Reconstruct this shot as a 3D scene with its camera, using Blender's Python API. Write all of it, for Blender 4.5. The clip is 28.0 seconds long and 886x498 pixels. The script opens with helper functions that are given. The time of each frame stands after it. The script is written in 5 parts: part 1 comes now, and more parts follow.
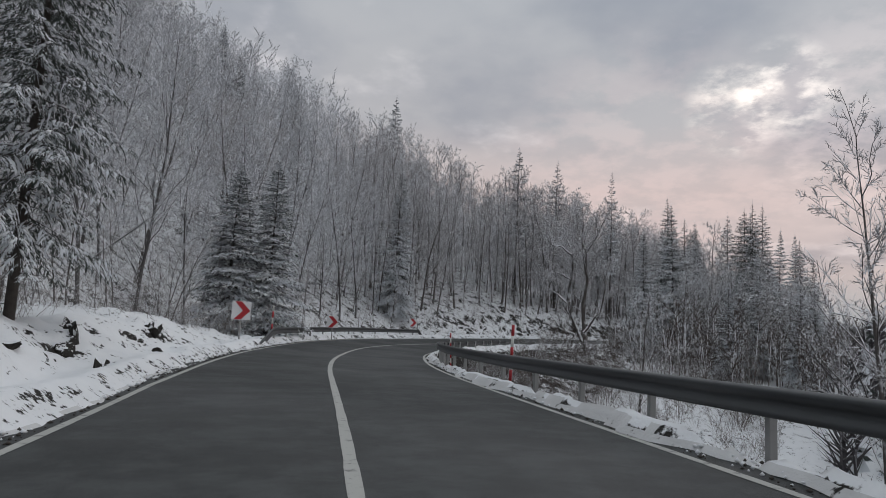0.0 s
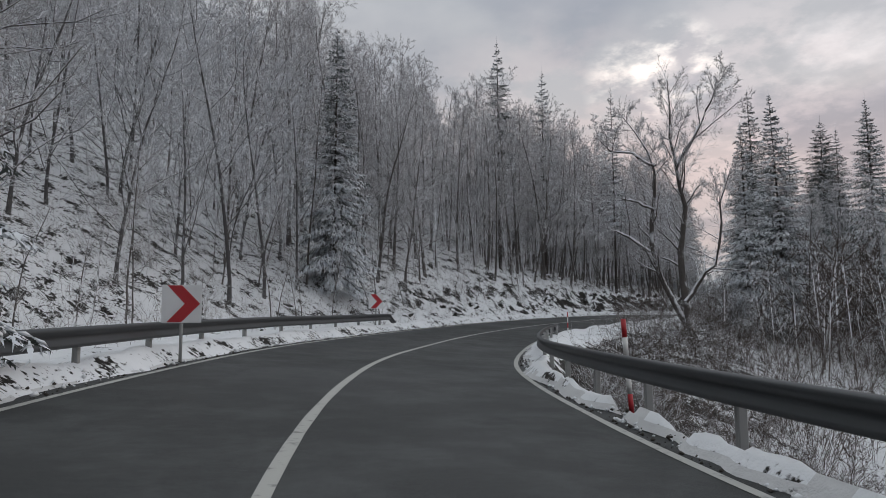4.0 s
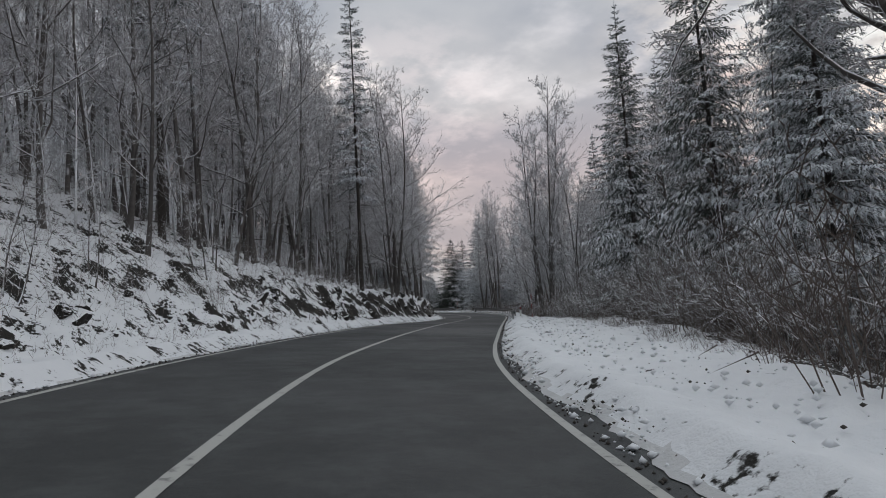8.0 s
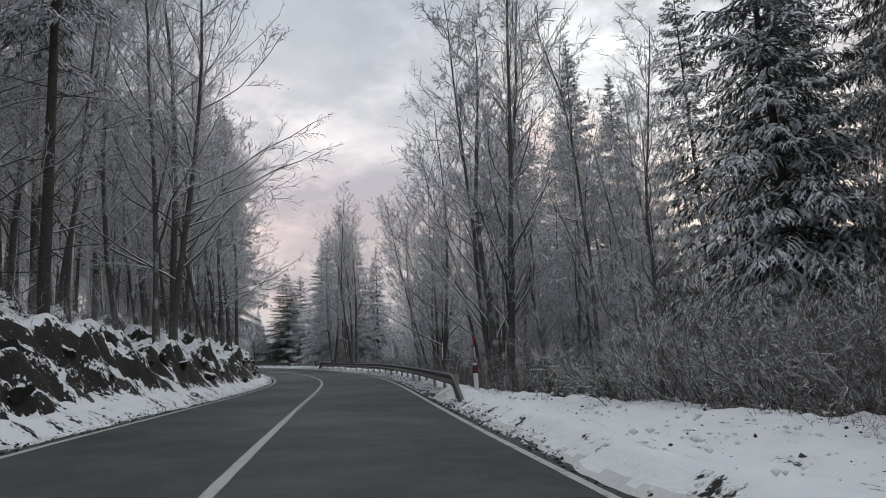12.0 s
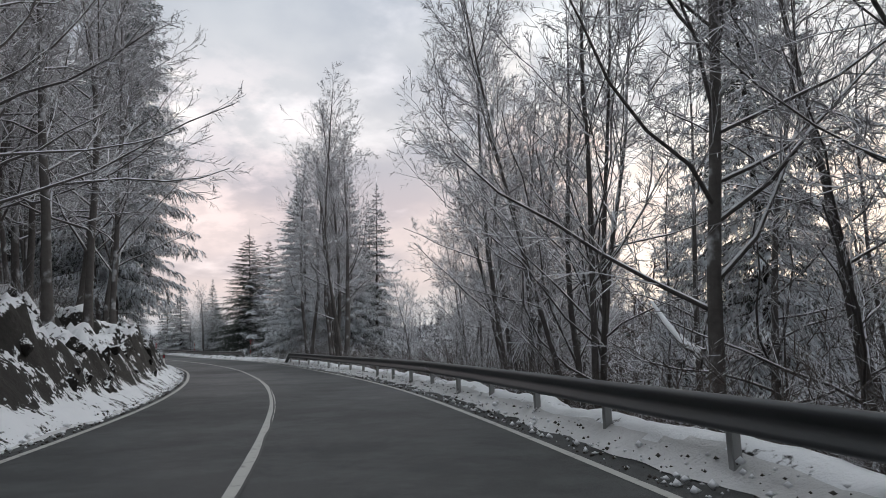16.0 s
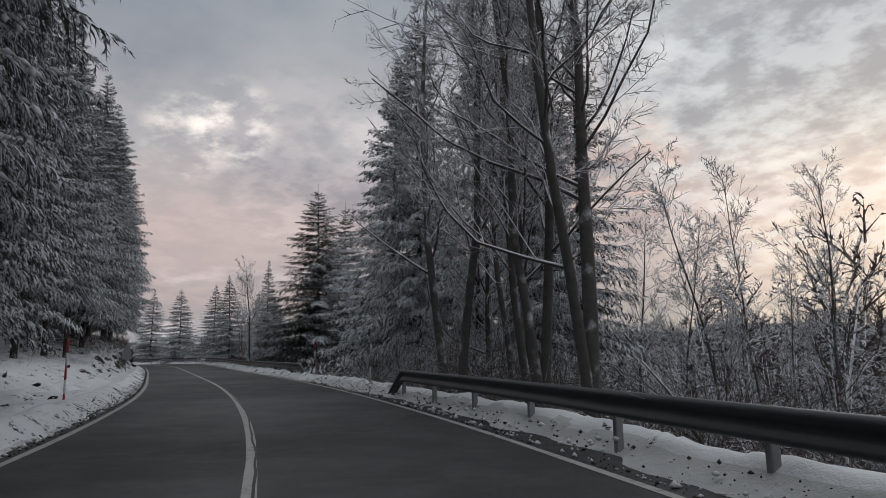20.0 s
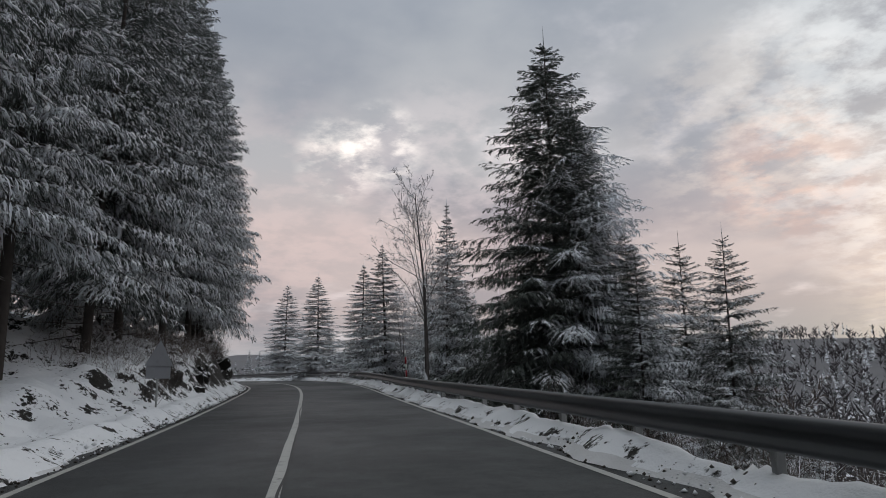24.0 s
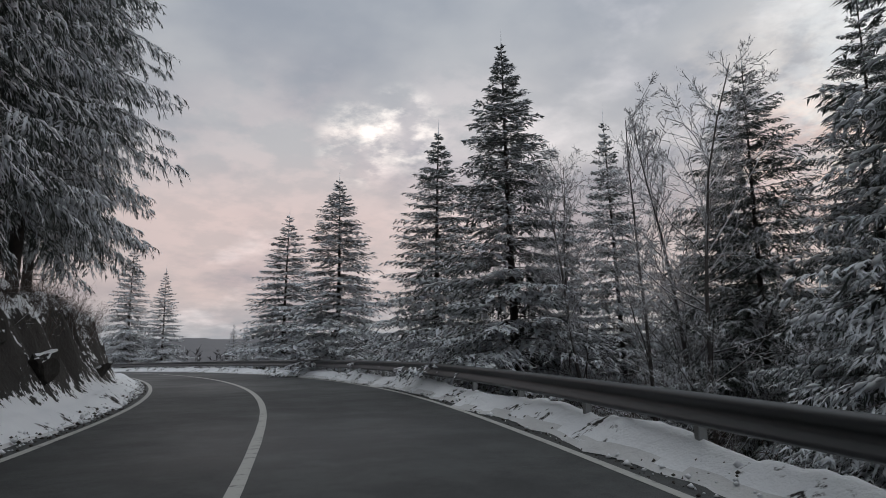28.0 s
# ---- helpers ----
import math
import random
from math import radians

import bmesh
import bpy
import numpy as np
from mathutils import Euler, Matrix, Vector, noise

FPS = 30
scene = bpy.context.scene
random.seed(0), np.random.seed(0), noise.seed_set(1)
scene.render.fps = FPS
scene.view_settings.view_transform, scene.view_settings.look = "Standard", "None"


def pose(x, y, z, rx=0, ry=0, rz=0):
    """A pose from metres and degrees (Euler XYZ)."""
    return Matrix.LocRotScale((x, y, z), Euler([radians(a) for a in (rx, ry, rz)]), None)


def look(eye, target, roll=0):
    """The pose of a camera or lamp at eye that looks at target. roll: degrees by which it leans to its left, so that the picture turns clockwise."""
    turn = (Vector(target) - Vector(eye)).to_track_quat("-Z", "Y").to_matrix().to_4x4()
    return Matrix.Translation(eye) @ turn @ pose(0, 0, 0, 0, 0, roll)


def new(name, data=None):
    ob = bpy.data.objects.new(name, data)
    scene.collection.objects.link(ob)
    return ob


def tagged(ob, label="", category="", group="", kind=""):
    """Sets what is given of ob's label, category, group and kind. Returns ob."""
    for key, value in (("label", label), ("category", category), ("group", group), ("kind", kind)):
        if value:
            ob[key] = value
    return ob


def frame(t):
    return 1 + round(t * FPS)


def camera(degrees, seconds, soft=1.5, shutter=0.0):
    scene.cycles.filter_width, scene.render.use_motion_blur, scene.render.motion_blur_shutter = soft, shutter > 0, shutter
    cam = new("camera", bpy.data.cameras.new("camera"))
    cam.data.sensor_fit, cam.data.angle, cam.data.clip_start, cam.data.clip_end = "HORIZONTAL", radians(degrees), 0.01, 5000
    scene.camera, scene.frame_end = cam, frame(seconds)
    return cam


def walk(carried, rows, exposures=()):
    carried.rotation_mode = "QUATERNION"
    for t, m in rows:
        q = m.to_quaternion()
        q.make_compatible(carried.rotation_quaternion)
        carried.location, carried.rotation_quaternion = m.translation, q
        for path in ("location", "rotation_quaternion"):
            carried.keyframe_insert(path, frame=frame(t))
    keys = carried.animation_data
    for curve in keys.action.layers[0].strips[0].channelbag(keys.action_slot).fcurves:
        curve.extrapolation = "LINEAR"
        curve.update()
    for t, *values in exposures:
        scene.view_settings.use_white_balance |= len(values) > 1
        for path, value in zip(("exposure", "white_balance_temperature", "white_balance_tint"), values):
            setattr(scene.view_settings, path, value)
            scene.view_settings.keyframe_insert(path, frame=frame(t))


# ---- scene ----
SOFT, SHUTTER = 0.85, 0.0
EXPOSURES = ((0.0, -0.10), (2.0, 0.02), (5.0, 0.02), (7.0, 0.05), (9.0, 0.0), (12.0, 0.3), (15.0, 0.45), (17.0, 0.4), (20.0, -0.32), (21.0, 0.02), (22.0, 0.18), (25.0, -0.25), (26.0, -0.15), (27.0, -0.1), (28.0, -0.08))

# ---- camera ----
cam = camera(64.81, 28.0, SOFT, SHUTTER)
PATH = (
    (0.0, 1.947, -11.323, 1.023, 97.79, -3.07, 1.65),
    (0.5, 1.269, -7.517, 1.075, 97.27, -2.62, 0.93),
    (1.0, 0.562, -3.725, 1.134, 96.73, -3.59, 0.89),
    (1.5, -0.139, 0.069, 1.201, 96.47, -2.61, 1.00),
    (2.0, -0.850, 3.933, 1.275, 96.34, -2.25, 1.01),
    (2.5, -1.504, 7.886, 1.357, 96.18, -2.00, 0.98),
    (3.0, -2.087, 11.929, 1.440, 96.22, -1.37, -0.84),
    (3.5, -2.522, 16.047, 1.524, 96.31, -0.51, -3.43),
    (4.0, -2.789, 20.225, 1.608, 96.39, 0.35, -5.14),
    (4.5, -2.952, 24.429, 1.692, 96.43, 1.00, -6.47),
    (5.0, -2.844, 28.613, 1.772, 96.38, 1.42, -10.83),
    (5.5, -2.449, 32.857, 1.849, 96.03, 1.53, -13.82),
    (6.0, -1.751, 37.107, 1.920, 95.62, 2.60, -21.21),
    (6.5, -0.784, 41.303, 1.995, 95.67, 3.48, -27.85),
    (7.0, 0.277, 45.438, 2.099, 96.10, 3.67, -28.52),
    (7.5, 1.514, 49.400, 2.211, 96.29, 3.90, -30.77),
    (8.0, 2.876, 53.104, 2.336, 96.44, 3.45, -31.70),
    (8.5, 4.401, 56.610, 2.474, 96.51, 4.10, -34.48),
    (9.0, 6.175, 60.032, 2.621, 96.40, 3.33, -35.06),
    (9.5, 8.079, 63.407, 2.764, 99.29, 2.78, -36.64),
    (10.0, 10.152, 66.592, 2.896, 99.40, 3.41, -39.25),
    (10.5, 12.351, 69.743, 3.030, 99.61, 3.95, -43.03),
    (11.0, 14.526, 72.850, 3.165, 99.63, 4.11, -44.48),
    (11.5, 16.650, 75.762, 3.286, 99.85, 4.01, -44.80),
    (12.0, 18.760, 78.656, 3.397, 99.85, 3.65, -45.26),
    (12.5, 20.887, 81.551, 3.497, 99.59, 3.50, -45.68),
    (13.0, 22.892, 84.297, 3.582, 99.37, 3.29, -46.22),
    (13.5, 24.836, 86.947, 3.655, 99.09, 2.97, -46.58),
    (14.0, 26.761, 89.561, 3.725, 98.94, 2.43, -46.77),
    (14.5, 28.715, 92.199, 3.796, 98.90, 1.94, -46.77),
    (15.0, 30.771, 94.897, 3.869, 98.97, 2.01, -46.96),
    (15.5, 32.896, 97.711, 3.946, 99.16, 2.06, -47.07),
    (16.0, 35.070, 100.636, 4.027, 99.18, 2.29, -47.21),
    (16.5, 37.265, 103.615, 4.108, 99.20, 1.65, -47.35),
    (17.0, 39.364, 106.627, 4.194, 99.13, 1.74, -47.25),
    (17.5, 41.470, 109.638, 4.284, 99.33, 1.79, -47.09),
    (18.0, 43.491, 112.654, 4.379, 99.48, 1.67, -46.40),
    (18.5, 45.434, 115.845, 4.483, 99.56, 1.70, -45.10),
    (19.0, 47.431, 119.078, 4.592, 99.91, 1.39, -43.97),
    (19.5, 49.393, 122.338, 4.706, 100.17, 1.19, -42.86),
    (20.0, 51.249, 125.609, 4.824, 100.37, 1.22, -41.46),
    (20.5, 53.042, 128.910, 4.946, 100.60, 1.48, -40.82),
    (21.0, 54.770, 132.261, 5.073, 100.68, 1.35, -39.57),
    (21.5, 56.413, 135.628, 5.204, 100.58, 1.16, -38.24),
    (22.0, 57.980, 139.060, 5.337, 100.64, 0.55, -34.88),
    (22.5, 59.570, 142.522, 5.472, 100.81, 0.75, -33.67),
    (23.0, 61.115, 146.167, 5.615, 100.98, 0.65, -31.98),
    (23.5, 62.609, 149.942, 5.762, 101.30, 0.74, -30.49),
    (24.0, 64.055, 153.789, 5.910, 101.59, 0.98, -29.39),
    (24.5, 65.445, 157.661, 6.056, 101.71, 1.06, -28.13),
    (25.0, 66.819, 161.491, 6.199, 101.85, 1.05, -27.79),
    (25.5, 68.114, 165.232, 6.337, 102.02, 0.82, -27.79),
    (26.0, 69.399, 168.884, 6.471, 102.29, 1.21, -27.68),
    (26.5, 70.671, 172.485, 6.610, 102.26, 1.76, -27.44),
    (27.0, 71.930, 176.099, 6.756, 102.27, 1.35, -27.60),
    (27.5, 73.171, 179.702, 6.908, 101.76, 0.91, -27.91),
    (28.0, 74.383, 183.296, 7.066, 100.36, 0.32, -27.90),
)
walk(cam, [(t, pose(*row)) for t, *row in PATH], EXPOSURES)

# the road's heading every 6 m, its slope and cross fall every 18 m, the widths of its lanes
HEADING = (11.3, 11.0, 11.8, 12.0, 9.1, 5.0, 3.0, -2.3, -6.8, -14.0, -16.0, -20.9, -27.1, -30.0, -34.8, -36.9, -37.3, -37.2, -37.4, -37.7, -37.9, -37.6, -36.7, -35.2, -32.5, -30.5, -28.1, -26.9, -24.1, -22.5, -20.7, -19.8, -18.8, -19.2, -18.8, -18.5, -18.2, -17.0, -15.0, -10.5, -5.8, -1.8, 1.6, 4.5, 6.9, 8.9, 10.6, 12.0, 13.1, 14.0, 14.8, 15.3)
SLOPE = (0.0111, 0.0209, 0.0218, 0.0214, 0.0381, 0.0332, 0.0184, 0.0201, 0.0285, 0.0346, 0.0362, 0.0343, 0.0426, 0.0372, 0.0227, 0.0135, 0.0081, 0.0050, 0.0033, 0.0026)
BANK = (-0.0348, 0.0049, 0.0389, 0.0779, 0.0725, 0.0741, 0.0632, 0.0251, 0.0046, 0.0086, -0.0097, -0.0132, -0.0034, -0.0286, -0.0203, -0.0125, -0.0077, -0.0050, -0.0034, -0.0027)
WIDTHS = (3.52, 2.96)

# ---- world and light ----
def world_sky():
    w = bpy.data.worlds.new("winter_sky")
    w.use_nodes = True
    scene.world = w
    nt = w.node_tree
    nt.nodes.clear()
    n, l = nt.nodes.new, nt.links.new
    out, bg = n("ShaderNodeOutputWorld"), n("ShaderNodeBackground")
    tc, sep = n("ShaderNodeTexCoord"), n("ShaderNodeSeparateXYZ")
    l(tc.outputs["Generated"], sep.inputs[0])
    ramp = n("ShaderNodeValToRGB")
    cr = ramp.color_ramp
    stops = ((0.0, (0.35, 0.37, 0.42)), (0.05, (0.40, 0.41, 0.45)), (0.11, (0.595, 0.49, 0.475)), (0.22, (0.63, 0.52, 0.50)),
             (0.31, (0.52, 0.505, 0.515)), (0.48, (0.475, 0.495, 0.525)), (0.75, (0.745, 0.78, 0.80)), (1.0, (1.16, 1.20, 1.21)))
    while len(cr.elements) < len(stops):
        cr.elements.new(0.5)
    for e, (p, c) in zip(cr.elements, stops):
        e.position, e.color = p, (*c, 1)
    l(sep.outputs[2], ramp.inputs[0])
    # clouds on a flat layer overhead
    div = n("ShaderNodeMath"); div.operation = "ADD"; div.inputs[1].default_value = 0.22
    l(sep.outputs[2], div.inputs[0])
    vec = n("ShaderNodeVectorMath"); vec.operation = "DIVIDE"
    comb = n("ShaderNodeCombineXYZ")
    for k in range(3):
        l(div.outputs[0], comb.inputs[k])
    l(tc.outputs["Generated"], vec.inputs[0]); l(comb.outputs[0], vec.inputs[1])

    def cloud(scale, detail, rough, lo, hi, w_):
        t = n("ShaderNodeTexNoise"); t.noise_dimensions = "4D"
        t.inputs["Scale"].default_value, t.inputs["Detail"].default_value = scale, detail
        t.inputs["Roughness"].default_value, t.inputs["W"].default_value = rough, w_
        l(vec.outputs[0], t.inputs["Vector"])
        m = n("ShaderNodeMapRange"); m.interpolation_type = "SMOOTHSTEP"
        m.inputs[1].default_value, m.inputs[2].default_value = lo, hi
        l(t.outputs[0], m.inputs[0])
        return m.outputs[0]
    dark, bright = cloud(1.7, 6, 0.5, 0.40, 0.62, 3.1), cloud(2.6, 6, 0.55, 0.55, 0.74, 7.7)
    mix = n("ShaderNodeMixRGB"); mix.blend_type = "MULTIPLY"; mix.inputs[2].default_value = (0.69, 0.72, 0.78, 1)
    l(dark, mix.inputs[0]); l(ramp.outputs[0], mix.inputs[1])
    add = n("ShaderNodeMixRGB"); add.blend_type = "ADD"; add.inputs[2].default_value = (0.28, 0.25, 0.24, 1)
    l(bright, add.inputs[0]); l(mix.outputs[0], add.inputs[1])

    # thinner cloud towards the low sun and a gap in the layer
    def lobe(azimuth, elevation, lo, hi):
        a, e = radians(azimuth), radians(elevation)
        d = n("ShaderNodeVectorMath"); d.operation = "DOT_PRODUCT"
        d.inputs[1].default_value = (math.sin(a) * math.cos(e), math.cos(a) * math.cos(e), math.sin(e))
        l(tc.outputs["Generated"], d.inputs[0])
        m = n("ShaderNodeMapRange"); m.interpolation_type = "SMOOTHSTEP"
        m.inputs[1].default_value, m.inputs[2].default_value = lo, hi
        l(d.outputs["Value"], m.inputs[0])
        return m.outputs[0]
    last = add.outputs[0]
    for az, el, lo, hi, w_, c in ((24.4, 20.0, 0.9975, 0.9997, 2.3, (0.55, 0.49, 0.42)), (20.9, 18.9, 0.9975, 0.9997, 4.9, (0.52, 0.45, 0.38)), (30, 17.0, 0.985, 0.999, 6.1, (0.16, 0.12, 0.11)), (14, 13.0, 0.97, 0.999, 9.4, (0.10, 0.06, 0.05)), (54, 19, 0.986, 0.9995, 3.6, (0.20, 0.16, 0.115)), (57, 16, 0.9935, 0.9996, 2.9, (0.17, 0.05, 0.0)), (69, 20, 0.95, 1.0, 5.2, (0.30, 0.32, 0.31)), (72, 7, 0.965, 0.998, 8.8, (0.18, 0.15, 0.10))):
        f = n("ShaderNodeMath"); f.operation = "MULTIPLY"
        l(lobe(az, el, lo, hi), f.inputs[0]); l(cloud(8.0, 7, 0.6, 0.40, 0.60, w_), f.inputs[1])
        glow = n("ShaderNodeMixRGB"); glow.blend_type = "ADD"; glow.inputs[2].default_value = (*c, 1)
        l(f.outputs[0], glow.inputs[0]); l(last, glow.inputs[1])
        last = glow.outputs[0]
    sky = n("ShaderNodeTexSky"); sky.sky_type, sky.sun_disc = "NISHITA", False
    sky.sun_elevation, sky.sun_rotation = radians(14), radians(76)
    both = n("ShaderNodeMixRGB"); both.blend_type = "ADD"; both.inputs[0].default_value = 0.01
    l(last, both.inputs[1]); l(sky.outputs[0], both.inputs[2])
    l(both.outputs[0], bg.inputs[0]); bg.inputs[1].default_value = 1.0
    l(bg.outputs[0], out.inputs[0])


world_sky()
sun_data = bpy.data.lights.new("sun", "SUN")
sun_data.energy, sun_data.angle, sun_data.color = 0.30, radians(25), (1.0, 0.94, 0.88)
sun = new("sun", sun_data)
sun.matrix_basis = look((80, 40, 60), (80 - 52, 40 - 13, 60 - 14))


# ---- materials ----
def material(name):
    m = bpy.data.materials.new(name)
    m.use_nodes = True
    nt = m.node_tree
    return m, nt, nt.nodes["Principled BSDF"]


def noise_node(nt, scale, detail=4, rough=0.55, coords="Object", w=0.0):
    t = nt.nodes.new("ShaderNodeTexNoise")
    t.noise_dimensions = "4D"
    t.inputs["Scale"].default_value, t.inputs["Detail"].default_value = scale, detail
    t.inputs["Roughness"].default_value, t.inputs["W"].default_value = rough, w
    tc = nt.nodes.new("ShaderNodeTexCoord")
    nt.links.new(tc.outputs[coords], t.inputs["Vector"])
    return t.outputs[0]


def ramp_node(nt, src, lo, hi):
    m = nt.nodes.new("ShaderNodeMapRange")
    m.interpolation_type = "SMOOTHSTEP"
    m.inputs[1].default_value, m.inputs[2].default_value = lo, hi
    nt.links.new(src, m.inputs[0])
    return m.outputs[0]


def mix_node(nt, fac, a, b, blend="MIX"):
    m = nt.nodes.new("ShaderNodeMixRGB")
    m.blend_type = blend
    for k, v in ((0, fac), (1, a), (2, b)):
        if isinstance(v, tuple):
            m.inputs[k].default_value = (*v, 1)
        elif isinstance(v, float):
            m.inputs[k].default_value = v
        else:
            nt.links.new(v, m.inputs[k])
    return m.outputs[0]


def math_node(nt, op, a, b):
    m = nt.nodes.new("ShaderNodeMath")
    m.operation = op
    for k, v in ((0, a), (1, b)):
        if isinstance(v, float):
            m.inputs[k].default_value = v
        else:
            nt.links.new(v, m.inputs[k])
    return m.outputs[0]


def up_node(nt):
    g, s = nt.nodes.new("ShaderNodeNewGeometry"), nt.nodes.new("ShaderNodeSeparateXYZ")
    nt.links.new(g.outputs["Normal"], s.inputs[0])
    return s.outputs[2]


def bump(nt, bsdf, src, strength, distance):
    b = nt.nodes.new("ShaderNodeBump")
    b.inputs["Strength"].default_value, b.inputs["Distance"].default_value = strength, distance
    nt.links.new(src, b.inputs["Height"])
    nt.links.new(b.outputs[0], bsdf.inputs["Normal"])


def mat_snow_ground(name, rocky, litter, low=(0.66, 0.68, 0.71), high=(0.83, 0.84, 0.86)):
    """Snow over rock and earth: snow lies where it is flat, rock and litter show where it is steep."""
    m, nt, b = material(name)
    fine, mid, big = noise_node(nt, 9, 5), noise_node(nt, 1.4, 5), noise_node(nt, 0.25, 3)
    white = mix_node(nt, mid, low, high)
    earth = mix_node(nt, fine, (0.006, 0.0056, 0.005), (0.036, 0.032, 0.028))
    slope = up_node(nt)
    a = math_node(nt, "ADD", slope, math_node(nt, "MULTIPLY", math_node(nt, "SUBTRACT", mid, 0.5), 1.5))
    a = math_node(nt, "ADD", a, math_node(nt, "MULTIPLY", math_node(nt, "SUBTRACT", fine, 0.5), litter))
    cover = ramp_node(nt, a, rocky - 0.06, rocky + 0.06)
    nt.links.new(mix_node(nt, cover, earth, white), b.inputs["Base Color"])
    b.inputs["Roughness"].default_value = 0.75
    b.inputs["Specular IOR Level"].default_value = 0.2
    h = math_node(nt, "ADD", fine, math_node(nt, "MULTIPLY", noise_node(nt, 40, 3), 0.4))
    bump(nt, b, h, 0.5, 0.06)
    return m


def mat_asphalt():
    m, nt, b = material("asphalt")
    g, p, q, big = noise_node(nt, 60, 3, 0.8), noise_node(nt, 0.9, 8, 0.75), noise_node(nt, 5, 6, 0.8, w=2.0), noise_node(nt, 0.16, 4)
    c = mix_node(nt, ramp_node(nt, g, 0.3, 0.7), (0.0160, 0.0172, 0.0180), (0.0395, 0.0420, 0.0434))
    c = mix_node(nt, ramp_node(nt, p, 0.42, 0.62), c, (0.053, 0.0568, 0.0580))
    c = mix_node(nt, math_node(nt, "MULTIPLY", ramp_node(nt, q, 0.52, 0.70), 0.6), c, (0.018, 0.018, 0.019))
    nt.links.new(c, b.inputs["Base Color"])
    r = mix_node(nt, ramp_node(nt, big, 0.35, 0.65), (0.58, 0.58, 0.58), (0.76, 0.76, 0.76))
    nt.links.new(r, b.inputs["Roughness"])
    b.inputs["Specular IOR Level"].default_value = 0.4
    bump(nt, b, math_node(nt, "ADD", g, q), 0.35, 0.012)
    return m


def mat_paint():
    m, nt, b = material("road_paint")
    w = ramp_node(nt, noise_node(nt, 6, 6, 0.65), 0.52, 0.74)
    nt.links.new(mix_node(nt, w, (0.40, 0.40, 0.38), (0.10, 0.10, 0.10)), b.inputs["Base Color"])
    b.inputs["Roughness"].default_value = 0.7
    return m


def mat_plain(name, color, rough, metal=0.0, wear=0.25, scale=8.0, dirt=(0.05, 0.045, 0.04)):
    m, nt, b = material(name)
    w = ramp_node(nt, noise_node(nt, scale, 6, 0.6), 0.5, 0.9)
    nt.links.new(mix_node(nt, math_node(nt, "MULTIPLY", w, wear * 2.0), color, dirt), b.inputs["Base Color"])
    b.inputs["Roughness"].default_value, b.inputs["Metallic"].default_value = rough, metal
    return m


def mat_bark(name, dark, light, snow_lo, snow_hi, frost=(0.79, 0.80, 0.83)):
    """Bark with snow and rime on the upper sides."""
    m, nt, b = material(name)
    f = noise_node(nt, 7, 5)
    c = mix_node(nt, f, dark, light)
    a = math_node(nt, "ADD", up_node(nt), math_node(nt, "MULTIPLY", math_node(nt, "SUBTRACT", noise_node(nt, 1.8, 4), 0.5), 1.3))
    nt.links.new(mix_node(nt, ramp_node(nt, a, snow_lo, snow_hi), c, frost), b.inputs["Base Color"])
    b.inputs["Roughness"].default_value = 0.85
    b.inputs["Specular IOR Level"].default_value = 0.2
    bump(nt, b, noise_node(nt, 18, 4), 0.5, 0.03)
    return m


def mat_needles(name, snow_lo, snow_hi, wind=0.0):
    """Needles under patchy snow; wind: how much more rime sits on the side that the wind met."""
    m, nt, b = material(name)
    f = noise_node(nt, 5, 4)
    c = mix_node(nt, f, (0.055, 0.066, 0.060), (0.13, 0.146, 0.13))
    a = math_node(nt, "MULTIPLY", math_node(nt, "SUBTRACT", noise_node(nt, 1.5, 3, 0.6), 0.5), 2.4)
    a = math_node(nt, "ADD", a, math_node(nt, "MULTIPLY", math_node(nt, "SUBTRACT", noise_node(nt, 8.0, 4, 0.7, w=4.0), 0.5), 1.4))
    a = math_node(nt, "ADD", math_node(nt, "MULTIPLY", up_node(nt), 0.5), a)
    if wind:
        off = nt.nodes.new("ShaderNodeVectorMath")
        off.operation = "SUBTRACT"
        nt.links.new(nt.nodes.new("ShaderNodeNewGeometry").outputs["Position"], off.inputs[0])
        nt.links.new(nt.nodes.new("ShaderNodeObjectInfo").outputs["Location"], off.inputs[1])
        met = nt.nodes.new("ShaderNodeVectorMath")
        met.operation = "DOT_PRODUCT"
        met.inputs[1].default_value = (0.6 * wind / 3.0, -0.8 * wind / 3.0, 0)
        nt.links.new(off.outputs["Vector"], met.inputs[0])
        a = math_node(nt, "ADD", a, met.outputs["Value"])
    nt.links.new(mix_node(nt, ramp_node(nt, a, snow_lo, snow_hi), c, (0.75, 0.78, 0.82)), b.inputs["Base Color"])
    b.inputs["Roughness"].default_value = 0.8
    b.inputs["Specular IOR Level"].default_value = 0.15
    return m


SNOW = mat_snow_ground("forest_floor", 0.72, 1.3)
SNOW_BANK = mat_snow_ground("snow_bank", 0.69, 1.1)
LITTER = mat_snow_ground("leaf_litter", 1.04, 1.3)
SNOW_CLEAN = mat_snow_ground("snow_verge", 0.66, 0.9)
SNOW_DIRTY = mat_snow_ground("dirty_snow", 0.40, 1.2, (0.46, 0.46, 0.465), (0.68, 0.685, 0.695))
ROCK = mat_snow_ground("snowy_rock", 0.74, 1.3)
ASPHALT, PAINT = mat_asphalt(), mat_paint()
SEAM = mat_plain("tar_seam", (0.010, 0.010, 0.011), 0.6)
STEEL = mat_plain("galvanised_steel", (0.060, 0.064, 0.068), 0.48, 0.25, 0.35, 3.0)
POST = mat_plain("post_steel", (0.33, 0.335, 0.33), 0.6, 0.2, 0.35, 5.0)
